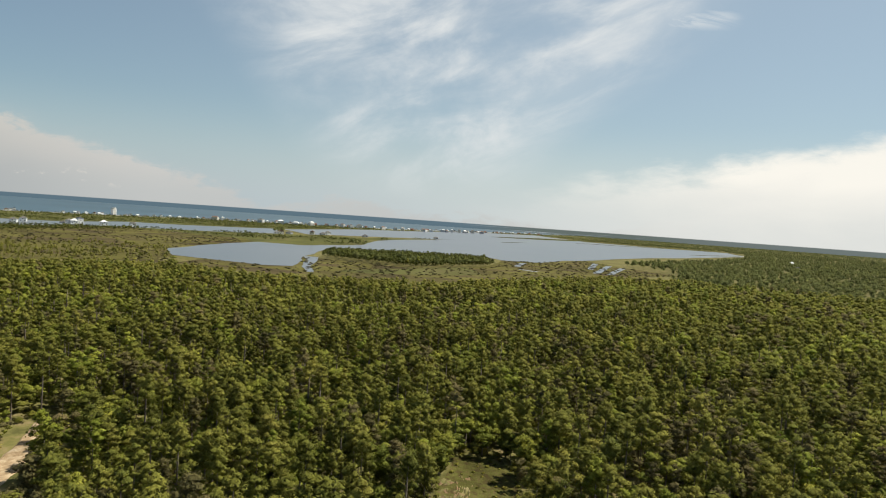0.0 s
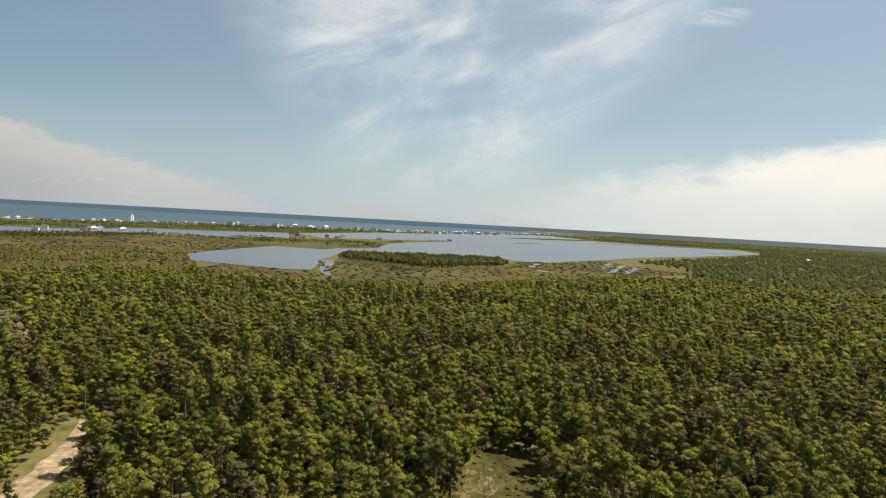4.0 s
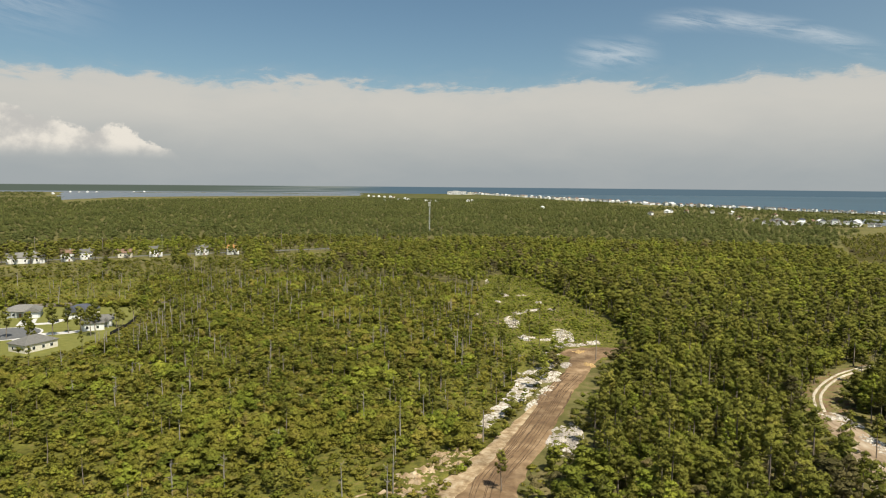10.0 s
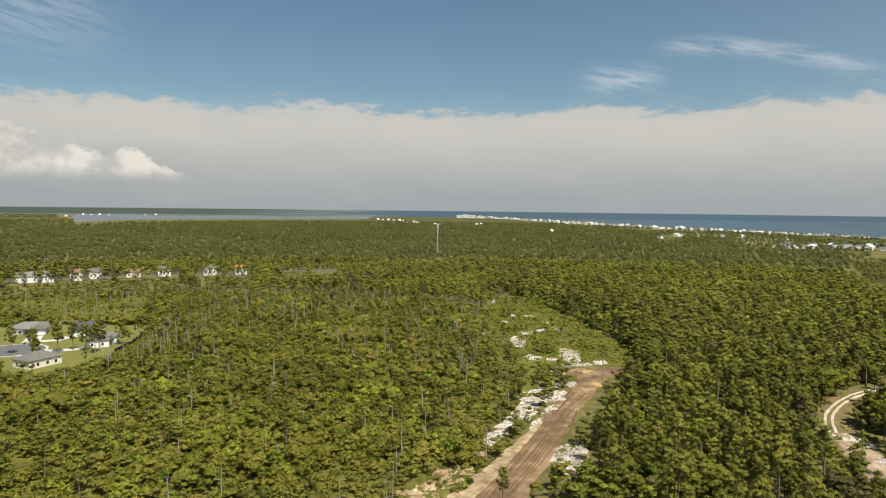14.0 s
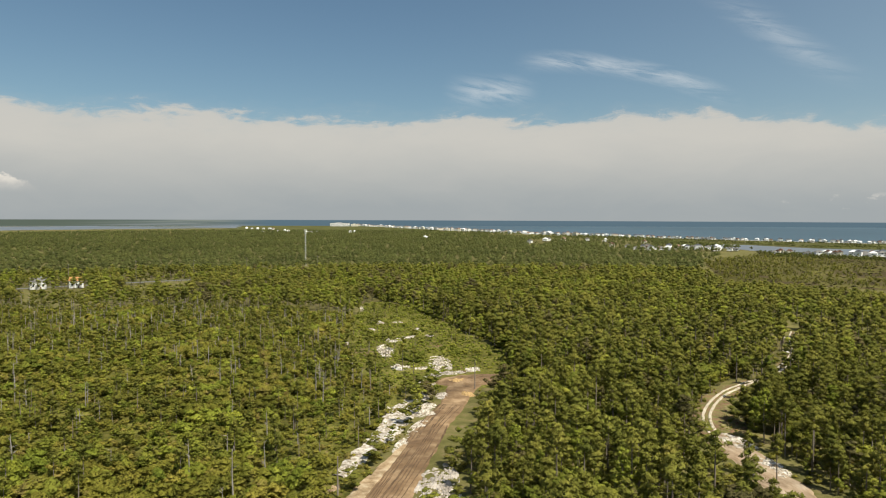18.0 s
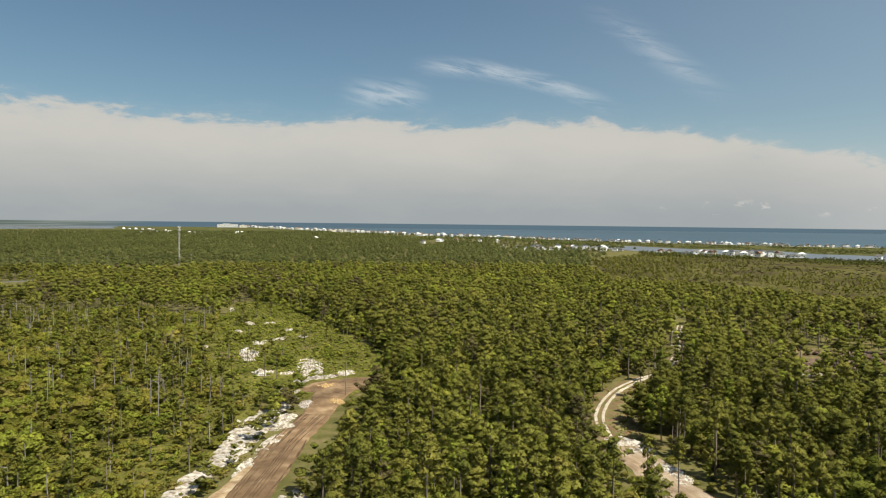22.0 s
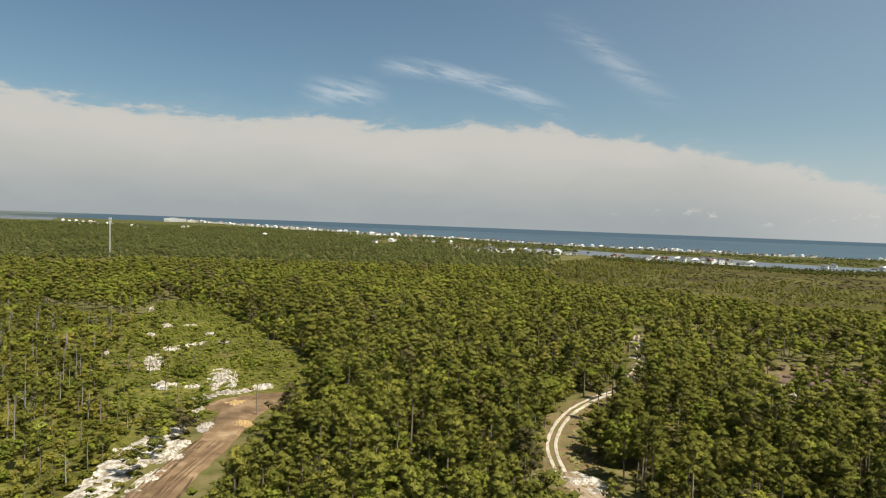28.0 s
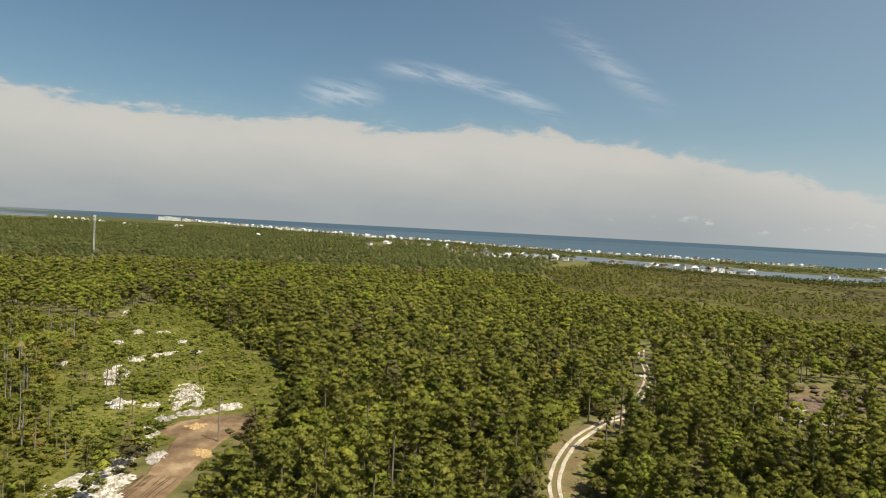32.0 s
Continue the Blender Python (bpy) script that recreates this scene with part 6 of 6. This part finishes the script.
def car(x, y, turn):
    top_ = new("car")
    bm = bmesh.new()
    prof = [(-2.3, .35), (-2.3, .85), (-1.45, .98), (-0.8, 1.45), (0.75, 1.45), (1.5, .98), (2.2, .85), (2.3, .4)]
    a_ = [bm.verts.new((px, -0.88, pz)) for px, pz in prof]
    b_ = [bm.verts.new((px, 0.88, pz)) for px, pz in prof]
    bm.faces.new(a_)
    bm.faces.new(b_[::-1])
    for k in range(len(prof)):
        j = (k + 1) % len(prof)
        bm.faces.new((a_[k], b_[k], b_[j], a_[j]))
    bmesh.ops.recalc_face_normals(bm, faces=bm.faces)
    bmesh.ops.bevel(bm, geom=bm.edges[:], offset=0.06, segments=1, affect="EDGES")
    part("body", bm, M_carpaint, top_)
    for wx in (-1.4, 1.4):
        for wy in (-0.82, 0.82):
            bm = bmesh.new()
            bmesh.ops.create_cone(bm, cap_ends=True, segments=14, radius1=0.33, radius2=0.33, depth=0.22, matrix=Matrix.Translation((wx, wy, 0.33)) @ Matrix.Rotation(math.pi / 2, 4, "X"))
            part("wheel", bm, M_rubber, top_)
    part("windscreen", boxes(((0.9, -0.7, 1.02), (1.1, 0.7, 1.3))), M_glass, top_)
    top_.matrix_basis = Matrix.Translation((x, y, 0.2)) @ Matrix.Rotation(radians(turn), 4, "Z")
    return tagged(top_, "black car parked on the pale driveway", "car")


car(-186, 330, 20)


def fence(name, line, h, mat, label, gap=2.4, boards=True):
    top_ = new(name)
    for (x0, y0), (x1, y1) in zip(line, line[1:]):
        L = math.hypot(x1 - x0, y1 - y0)
        n = max(1, int(L / gap))
        turn = math.atan2(y1 - y0, x1 - x0)
        for k in range(n):
            m = Matrix.Translation((x0 + (x1 - x0) * (k + .5) / n, y0 + (y1 - y0) * (k + .5) / n, 0)) @ Matrix.Rotation(turn, 4, "Z")
            pb = boxes(((-L / n / 2 - .06, -.06, -.2), (-L / n / 2 + .06, .06, h + .1)))
            bmesh.ops.transform(pb, matrix=m, verts=pb.verts)
            part("post", pb, mat, top_)
            pn = boxes(((-L / n / 2 + .07, -.02, 0.05), (L / n / 2 - .07, .02, h)))
            bmesh.ops.transform(pn, matrix=m, verts=pn.verts)
            part("panel", pn, mat, top_)
    return tagged(top_, label, "fence")


fence("board_fence", [(-245, 372), (-222, 369), (-190, 378), (-168, 384), (-150, 380)], 1.9, M_fence, "weathered wooden board fence behind the houses")
fence("silt_fence", [(-152, 346), (-147, 325), (-146, 303)], 1.5, M_silt, "long black screen fence along the lawn's edge", 3.0)
for a_, b_, k, s in ((-176, 292, 1, .85), (-170, 300, 3, .9), (-166, 306, 0, .8), (-160, 305, 4, .85), (-157, 312, 1, .9), (-188, 296, 3, .8), (-150, 318, 0, .8), (-147, 330, 5, .75), (-153, 300, 2, .8), (-171, 285, 1, .7)):
    tree((0, 2, 5)[k % 3], a_, b_, s * 1.3, a_)


# the row of houses by the highway
def cottage(x, y, turn, w, d, h, wall, roof, label):
    top_ = new("house")
    part("wall", boxes(((-w / 2, -d / 2, -0.1), (w / 2, d / 2, h))), wall, top_)
    part("roof", roof_bm(w, d, h, d * 0.36, 0.45, False), roof, top_)
    bm = bmesh.new()
    for sx in (-1, 1):
        v = [bm.verts.new((sx * w / 2, yy, zz)) for yy, zz in ((-d / 2, h), (d / 2, h), (0, h + d * 0.33))]
        bm.faces.new(v)
    part("gable", bm, wall, top_)
    for wx in (-w * .3, 0, w * .3):
        window(top_, wx, -d / 2, h * .35, 1.3, 1.5, "y-")
    window(top_, w / 2, 0, h * .35, 1.2, 1.4, "x+")
    part("door", boxes(((w * .14 - .5, -d / 2 - .06, 0), (w * .14 + .5, -d / 2, 2.1))), M_roofbrown, top_)
    part("chimney", boxes(((w * .2 - .4, .6, h), (w * .2 + .4, 1.4, h + d * .36 + .9))), M_greywall, top_)
    top_.matrix_basis = Matrix.Translation((x, y, 0)) @ Matrix.Rotation(radians(turn), 4, "Z")
    return tagged(top_, label, "house", "houses by the highway")


for px, py, w, d, h, wall, roof, label in (
        (-342, 572, 28, 11, 5.2, M_white, M_roof, "long white building with a grey roof by the highway"),
        (-317, 590, 10, 8, 7.0, M_white, M_roofbrown, "narrow white house with a brown roof by the highway"),
        (-308, 605, 11, 8, 6.4, M_white, M_roof, "white house with a grey roof by the highway"),
        (-282, 622, 12, 9, 4.6, M_cream, M_roofbrown, "low house with a reddish brown roof"),
        (-258, 632, 11, 8, 6.8, M_white, M_roof, "tall white house with a grey roof"),
        (-221, 648, 12, 8, 6.6, M_white, M_roof, "white house with a pale grey roof"),
        (-194, 656, 11, 8, 6.4, M_white, M_rooforange, "white house with a bright orange roof")):
    cottage(px, py, 22, w, d, h, wall, roof, label)
strip("highway", HIGHWAY, [9] * len(HIGHWAY), M_asphalt, "grey asphalt highway through the woods", "highway", 0.25, 0.02, 4, 0.02)
strip("highway_verge", [(x - 5, y + 9) for x, y in HIGHWAY], [10] * len(HIGHWAY), M_marshgreen, "dry grass verge of the highway", "verge", 0.15, 0.1, 4, 0.2)


def utility_pole(x, y, h):
    top_ = new("utility_pole")
    bm = bmesh.new()
    bmesh.ops.create_cone(bm, cap_ends=True, segments=8, radius1=0.24, radius2=0.15, depth=h + .3, matrix=Matrix.Translation((0, 0, h / 2 - .15)))
    part("pole", bm, M_pole, top_)
    part("crossarm", boxes(((-1.4, -.1, h - 1.2), (1.4, .1, h - 1.0))), M_pole, top_)
    for k in (-1.2, 0.5, 1.2):
        part("insulator", boxes(((k - .07, -.07, h - 1.0), (k + .07, .07, h - .75))), M_steel, top_)
    top_.matrix_basis = Matrix.Translation((x, y, 0)) @ Matrix.Rotation(-1.0, 4, "Z")
    return tagged(top_, "weathered wooden utility pole beside the highway", "utility pole", "poles along the highway")


POLES = [(-398, 566, 15), (-352, 602, 16), (-305, 628, 14), (-260, 652, 15), (-208, 680, 15), (-158, 706, 16), (-110, 728, 15), (-62, 752, 16), (10, 790, 15)]
for x_, y_, h_ in POLES:
    utility_pole(x_, y_, h_ + 4)
wire = bpy.data.curves.new("overhead_wire", "CURVE")
wire.dimensions, wire.bevel_depth = "3D", 0.035
for dz_ in (0.8, 3.2):
    for (xa, ya, ha), (xb, yb, hb) in zip(POLES, POLES[1:]):
        sp = wire.splines.new("POLY")
        sp.points.add(8)
        for k in range(9):
            f = k / 8
            sp.points[k].co = (xa + (xb - xa) * f, ya + (yb - ya) * f, ha + 4 - dz_ + (hb - ha) * f - 1.2 * 4 * f * (1 - f) * 0.4, 1)
wire.materials.append(M_rubber)
tagged(new("overhead_wires", wire), "dark overhead wires sagging between the poles", "wires")
for x_, y_, h_ in ((64, 262, 10.5), (13, 176, 9.0)):
    top_ = new("bare_pole")
    part("pole", (lambda b: (bmesh.ops.create_cone(b, cap_ends=True, segments=8, radius1=0.2, radius2=0.12, depth=h_ + .3, matrix=Matrix.Translation((0, 0, h_ / 2))), b)[1])(bmesh.new()), M_pole, top_)
    top_.matrix_basis = Matrix.Translation((x_, y_, 0))
    tagged(top_, "thin bare pole standing by the dirt road", "pole")


# communications mast
def mast(x, y, h):
    top_ = new("mast")
    legs = [(math.cos(k * math.tau / 3) * 0.75, math.sin(k * math.tau / 3) * 0.75) for k in range(3)]
    for a_, b_ in legs:
        bm = bmesh.new()
        bmesh.ops.create_cone(bm, cap_ends=True, segments=6, radius1=0.22, radius2=0.16, depth=h, matrix=Matrix.Translation((a_, b_, h / 2)))
        part("leg", bm, M_steel, top_)
    for k in range(int(h / 3)):
        for j in range(3):
            (xa, ya), (xb, yb) = legs[j], legs[(j + 1) % 3]
            me = soup("brace", tube((xa, ya, k * 3.0), (xb, yb, k * 3.0 + 3.0), 0.09, 0.09, 3), [M_steel])
            ob = new("brace", me)
            ob.parent = top_
    for z in (h - 1.5, h - 5.0):
        for k in range(3):
            a_ = k * math.tau / 3 + 0.5
            part("antenna_panel", boxes(((math.cos(a_) * 1.3 - .2, math.sin(a_) * 1.3 - .2, z - 1.2), (math.cos(a_) * 1.3 + .2, math.sin(a_) * 1.3 + .2, z + 1.2))), M_trim, top_)
    top_.matrix_basis = Matrix.Translation((x, y, 0))
    return tagged(top_, "tall slender grey steel communications mast above the woods", "mast")


mast(-5, 900, 46)


# ---- houses of the barrier island ----
def beach_house(w, d, floors, wall, roof, hip):
    top_ = new("beach_house")
    z0, h = 2.6, floors * 3.0
    part("pile_base", boxes(*[((sx * (w / 2 - .4) - .2, sy * (d / 2 - .4) - .2, -.2), (sx * (w / 2 - .4) + .2, sy * (d / 2 - .4) + .2, z0)) for sx in (-1, 0, 1) for sy in (-1, 1)]), M_pole, top_)
    part("wall", boxes(((-w / 2, -d / 2, z0), (w / 2, d / 2, z0 + h))), wall, top_)
    part("roof", roof_bm(w, d, z0 + h, min(w, d) * .34, .5, hip), roof, top_)
    part("deck", boxes(((-w / 2, -d / 2 - 2.2, z0 - .2), (w / 2, -d / 2, z0)), ((-w / 2, -d / 2 - 2.2, z0 + .9), (w / 2, -d / 2 - 2.1, z0 + 1.0))), M_trim, top_)
    for wx in (-w * .28, w * .28):
        part("window", boxes(((wx - .9, -d / 2 - .05, z0 + .8), (wx + .9, -d / 2, z0 + 2.4))), M_glass, top_)
    if floors > 1:
        part("window", boxes(((-.9, -d / 2 - .05, z0 + 3.8), (.9, -d / 2, z0 + 5.4))), M_glass, top_)
    return top_


HOUSES = [("white", beach_house(12, 10, 2, M_white, M_roof, True)), ("cream", beach_house(11, 12, 2, M_cream, M_roofbrown, False)), ("grey", beach_house(14, 10, 1, M_greywall, M_roof, True)),
          ("tall white", beach_house(10, 10, 3, M_white, M_roofdark, True)), ("pale", beach_house(13, 11, 2, M_white, M_trim, True)), ("brick-red", beach_house(16, 11, 2, M_redwall, M_roofbrown, False))]


def put_house(k, x, y, s=1.0, group="beach houses"):
    word, ob = HOUSES[k]
    turn = math.atan2(x - HUB[0], y - HUB[1])
    m = Matrix.Translation((x, y, 0.2)) @ Matrix.Rotation(-turn + random.uniform(-.6, .6), 4, "Z")
    c = copy_thing(ob, m)
    c.scale = (s, s, s)
    return tagged(c, "%s beach house on piles above the flat shore" % word, "house", group)


def along(line, step, inset, k_of, s=1.0, jitter=6.0, skip=0.0):
    left = 0.0
    for (x0, y0), (x1, y1) in zip(line, line[1:]):
        L = math.hypot(x1 - x0, y1 - y0)
        nx, ny = (y1 - y0) / L, -(x1 - x0) / L
        pos = left
        while pos < L:
            if random.random() >= skip:
                f = pos / L
                put_house(k_of(), x0 + (x1 - x0) * f + nx * inset + random.uniform(-jitter, jitter), y0 + (y1 - y0) * f + ny * inset + random.uniform(-jitter, jitter), s)
            pos += step * random.uniform(0.7, 1.4)
        left = pos - L


any_kind = lambda: random.choice((0, 0, 3, 4, 1, 2))


def far_houses(runs):
    """The farthest beach houses, joined: walls of several colours and hip roofs."""
    verts, faces, slots = [], [], []
    for line, step, inset, jitter in runs:
        for (x0, y0), (x1, y1) in zip(line, line[1:]):
            L = math.hypot(x1 - x0, y1 - y0)
            nx, ny = (y1 - y0) / L, -(x1 - x0) / L
            for k in range(int(L / step)):
                if random.random() < 0.15:
                    continue
                f = (k + random.random() * 0.6) / int(L / step)
                cx, cy = x0 + (x1 - x0) * f + nx * inset + random.uniform(-jitter, jitter), y0 + (y1 - y0) * f + ny * inset + random.uniform(-jitter, jitter)
                w, d, h, a_ = random.uniform(10, 22), random.uniform(9, 13), random.choice((6, 8, 9, 11)), random.uniform(0, 6.28)
                b_ = len(verts)
                c_, s_ = math.cos(a_), math.sin(a_)
                for z in (0.0, h):
                    for u, v in ((-1, -1), (1, -1), (1, 1), (-1, 1)):
                        verts.append((cx + (u * w * c_ - v * d * s_) / 2, cy + (u * w * s_ + v * d * c_) / 2, z))
                for u in (-0.35, 0.35):
                    verts.append((cx + u * w * c_ * 0.6, cy + u * w * s_ * 0.6, h + d * 0.3))
                wall = random.choice((0, 0, 0, 1, 2))
                for q in ((0, 1, 5, 4), (1, 2, 6, 5), (2, 3, 7, 6), (3, 0, 4, 7)):
                    faces.append(tuple(b_ + i for i in q))
                    slots.append(wall)
                roof = random.choice((3, 3, 4, 5))
                for q in ((4, 5, 9, 8), (6, 7, 8, 9), (5, 6, 9), (7, 4, 8)):
                    faces.append(tuple(b_ + i for i in q))
                    slots.append(roof)
    me = mesh_of("far_beach_houses", verts, faces, [M_white, M_cream, M_greywall, M_roof, M_trim, M_roofbrown], slots)
    return tagged(new("far_beach_houses", me), "far row of white and cream beach houses along the sea", "houses", kind="stuff")


far_houses(((COAST[2:5], 24, 42, 12), (COAST[3:6], 26, 85, 18), (COAST[10:14], 40, 115, 26)))
along(COAST[4:8], 11, 38, any_kind, 0.72, 8, 0.12)
along(COAST[5:9], 24, 75, any_kind, 0.65, 16, 0.3)
along(COAST[7:12], 17, 40, any_kind, 0.64, 12, 0.35)
along(COAST[10:15], 22, 60, lambda: random.choice((0, 1, 2, 5, 4, 2)), 0.70, 26, 0.15)
for x_, y_, k in ((503, 1560, 0), (590, 1700, 4), (606, 1720, 0), (640, 1700, 1), (700, 1690, 0), (727, 1640, 4), (762, 1500, 1), (671, 1262, 2), (662, 1290, 0), (692, 1227, 1), (712, 1236, 4),
                  (730, 1225, 2), (745, 1240, 0), (780, 1235, 4), (760, 1270, 0), (640, 1330, 2), (618, 1360, 1),
                  (842, 950, 3), (856, 954, 2), (868, 950, 4), (889, 955, 0), (880, 930, 1), (900, 926, 3), (912, 916, 0), (928, 906, 2), (940, 900, 4), (800, 1010, 2), (812, 1000, 0), (830, 985, 1),
                  (1133, 805, 4), (1020, 830, 0), (1080, 860, 0), (1165, 770, 4), (306, 1890, 4), (-26, 2560, 4), (-10, 2570, 0), (12, 2590, 0), (137, 2640, 4), (152, 2650, 4), (-200, 2790, 0), (-170, 2790, 1), (-140, 2780, 0), (-100, 2770, 4),
                  (1487, 449, 0), (1470, 455, 2), (1440, 470, 1), (1340, 503, 1), (1350, 515, 2), (1521, 372, 2), (1760, 240, 2), (1380, 500, 2), (1190, 730, 0), (1700, -615, 4), (1380, -503, 0),
                  (-2139, 4048, 4), (-2110, 4090, 0), (-2080, 4132, 4), (-2050, 4180, 0), (-1917, 3464, 4), (-1890, 4330, 0), (-1840, 4370, 4), (-333, 3542, 4), (-305, 3500, 0), (-271, 3430, 4), (-240, 3390, 0), (-207, 3328, 4), (-190, 3300, 1), (-120, 2960, 4)):
    put_house(k, x_, y_, 0.9, "houses by the waterway")
for x_, y_, wide_, count_ in ((640, 1205, 45, 12), (705, 1225, 40, 8), (745, 1170, 25, 4), (905, 985, 48, 14), (840, 1005, 30, 6), (785, 1065, 25, 4), (1150, 815, 30, 4)):
    for k in range(count_):
        put_house(random.choice((0, 4, 1, 2, 3, 0)), x_ + random.gauss(0, wide_ * 0.6), y_ + random.gauss(0, wide_ * 0.35), random.uniform(0.7, 0.95), "houses by the waterway")
for word, ob in HOUSES:
    for o in list(ob.children_recursive) + [ob]:
        bpy.data.objects.remove(o)


def hotel(x, y, w, d, floors, turn, label, wall=None):
    top_ = new("hotel")
    h = floors * 3.2
    part("wall", boxes(((-w / 2, -d / 2, -.1), (w / 2, d / 2, h)), ((-w * .2, -d / 2 - 1, -.1), (w * .1, d / 2, h + 3))), wall or M_white, top_)
    part("roof", boxes(((-w / 2 - .4, -d / 2 - .4, h), (w / 2 + .4, d / 2 + .4, h + .5))), M_roof, top_)
    n = int(w / 6)
    for f in range(floors):
        for k in range(n):
            wx = -w / 2 + (k + .5) * w / n
            window(top_, wx, -d / 2 - (1 if -w * .2 < wx < w * .1 else 0), f * 3.2 + .7, 2.6, 1.9, "y-")
    top_.matrix_basis = Matrix.Translation((x, y, 0)) @ Matrix.Rotation(radians(turn), 4, "Z")
    return tagged(top_, label, "hotel")


hotel(165, 4640, 130, 22, 7, -2, "long pale seven-storey hotel on the far shore")
hotel(262, 4630, 50, 20, 5, -3, "pale five-storey hotel wing on the far shore", M_cream)
hotel(1868, 1195, 11, 10, 6, -14, "tall white block standing alone on the island")
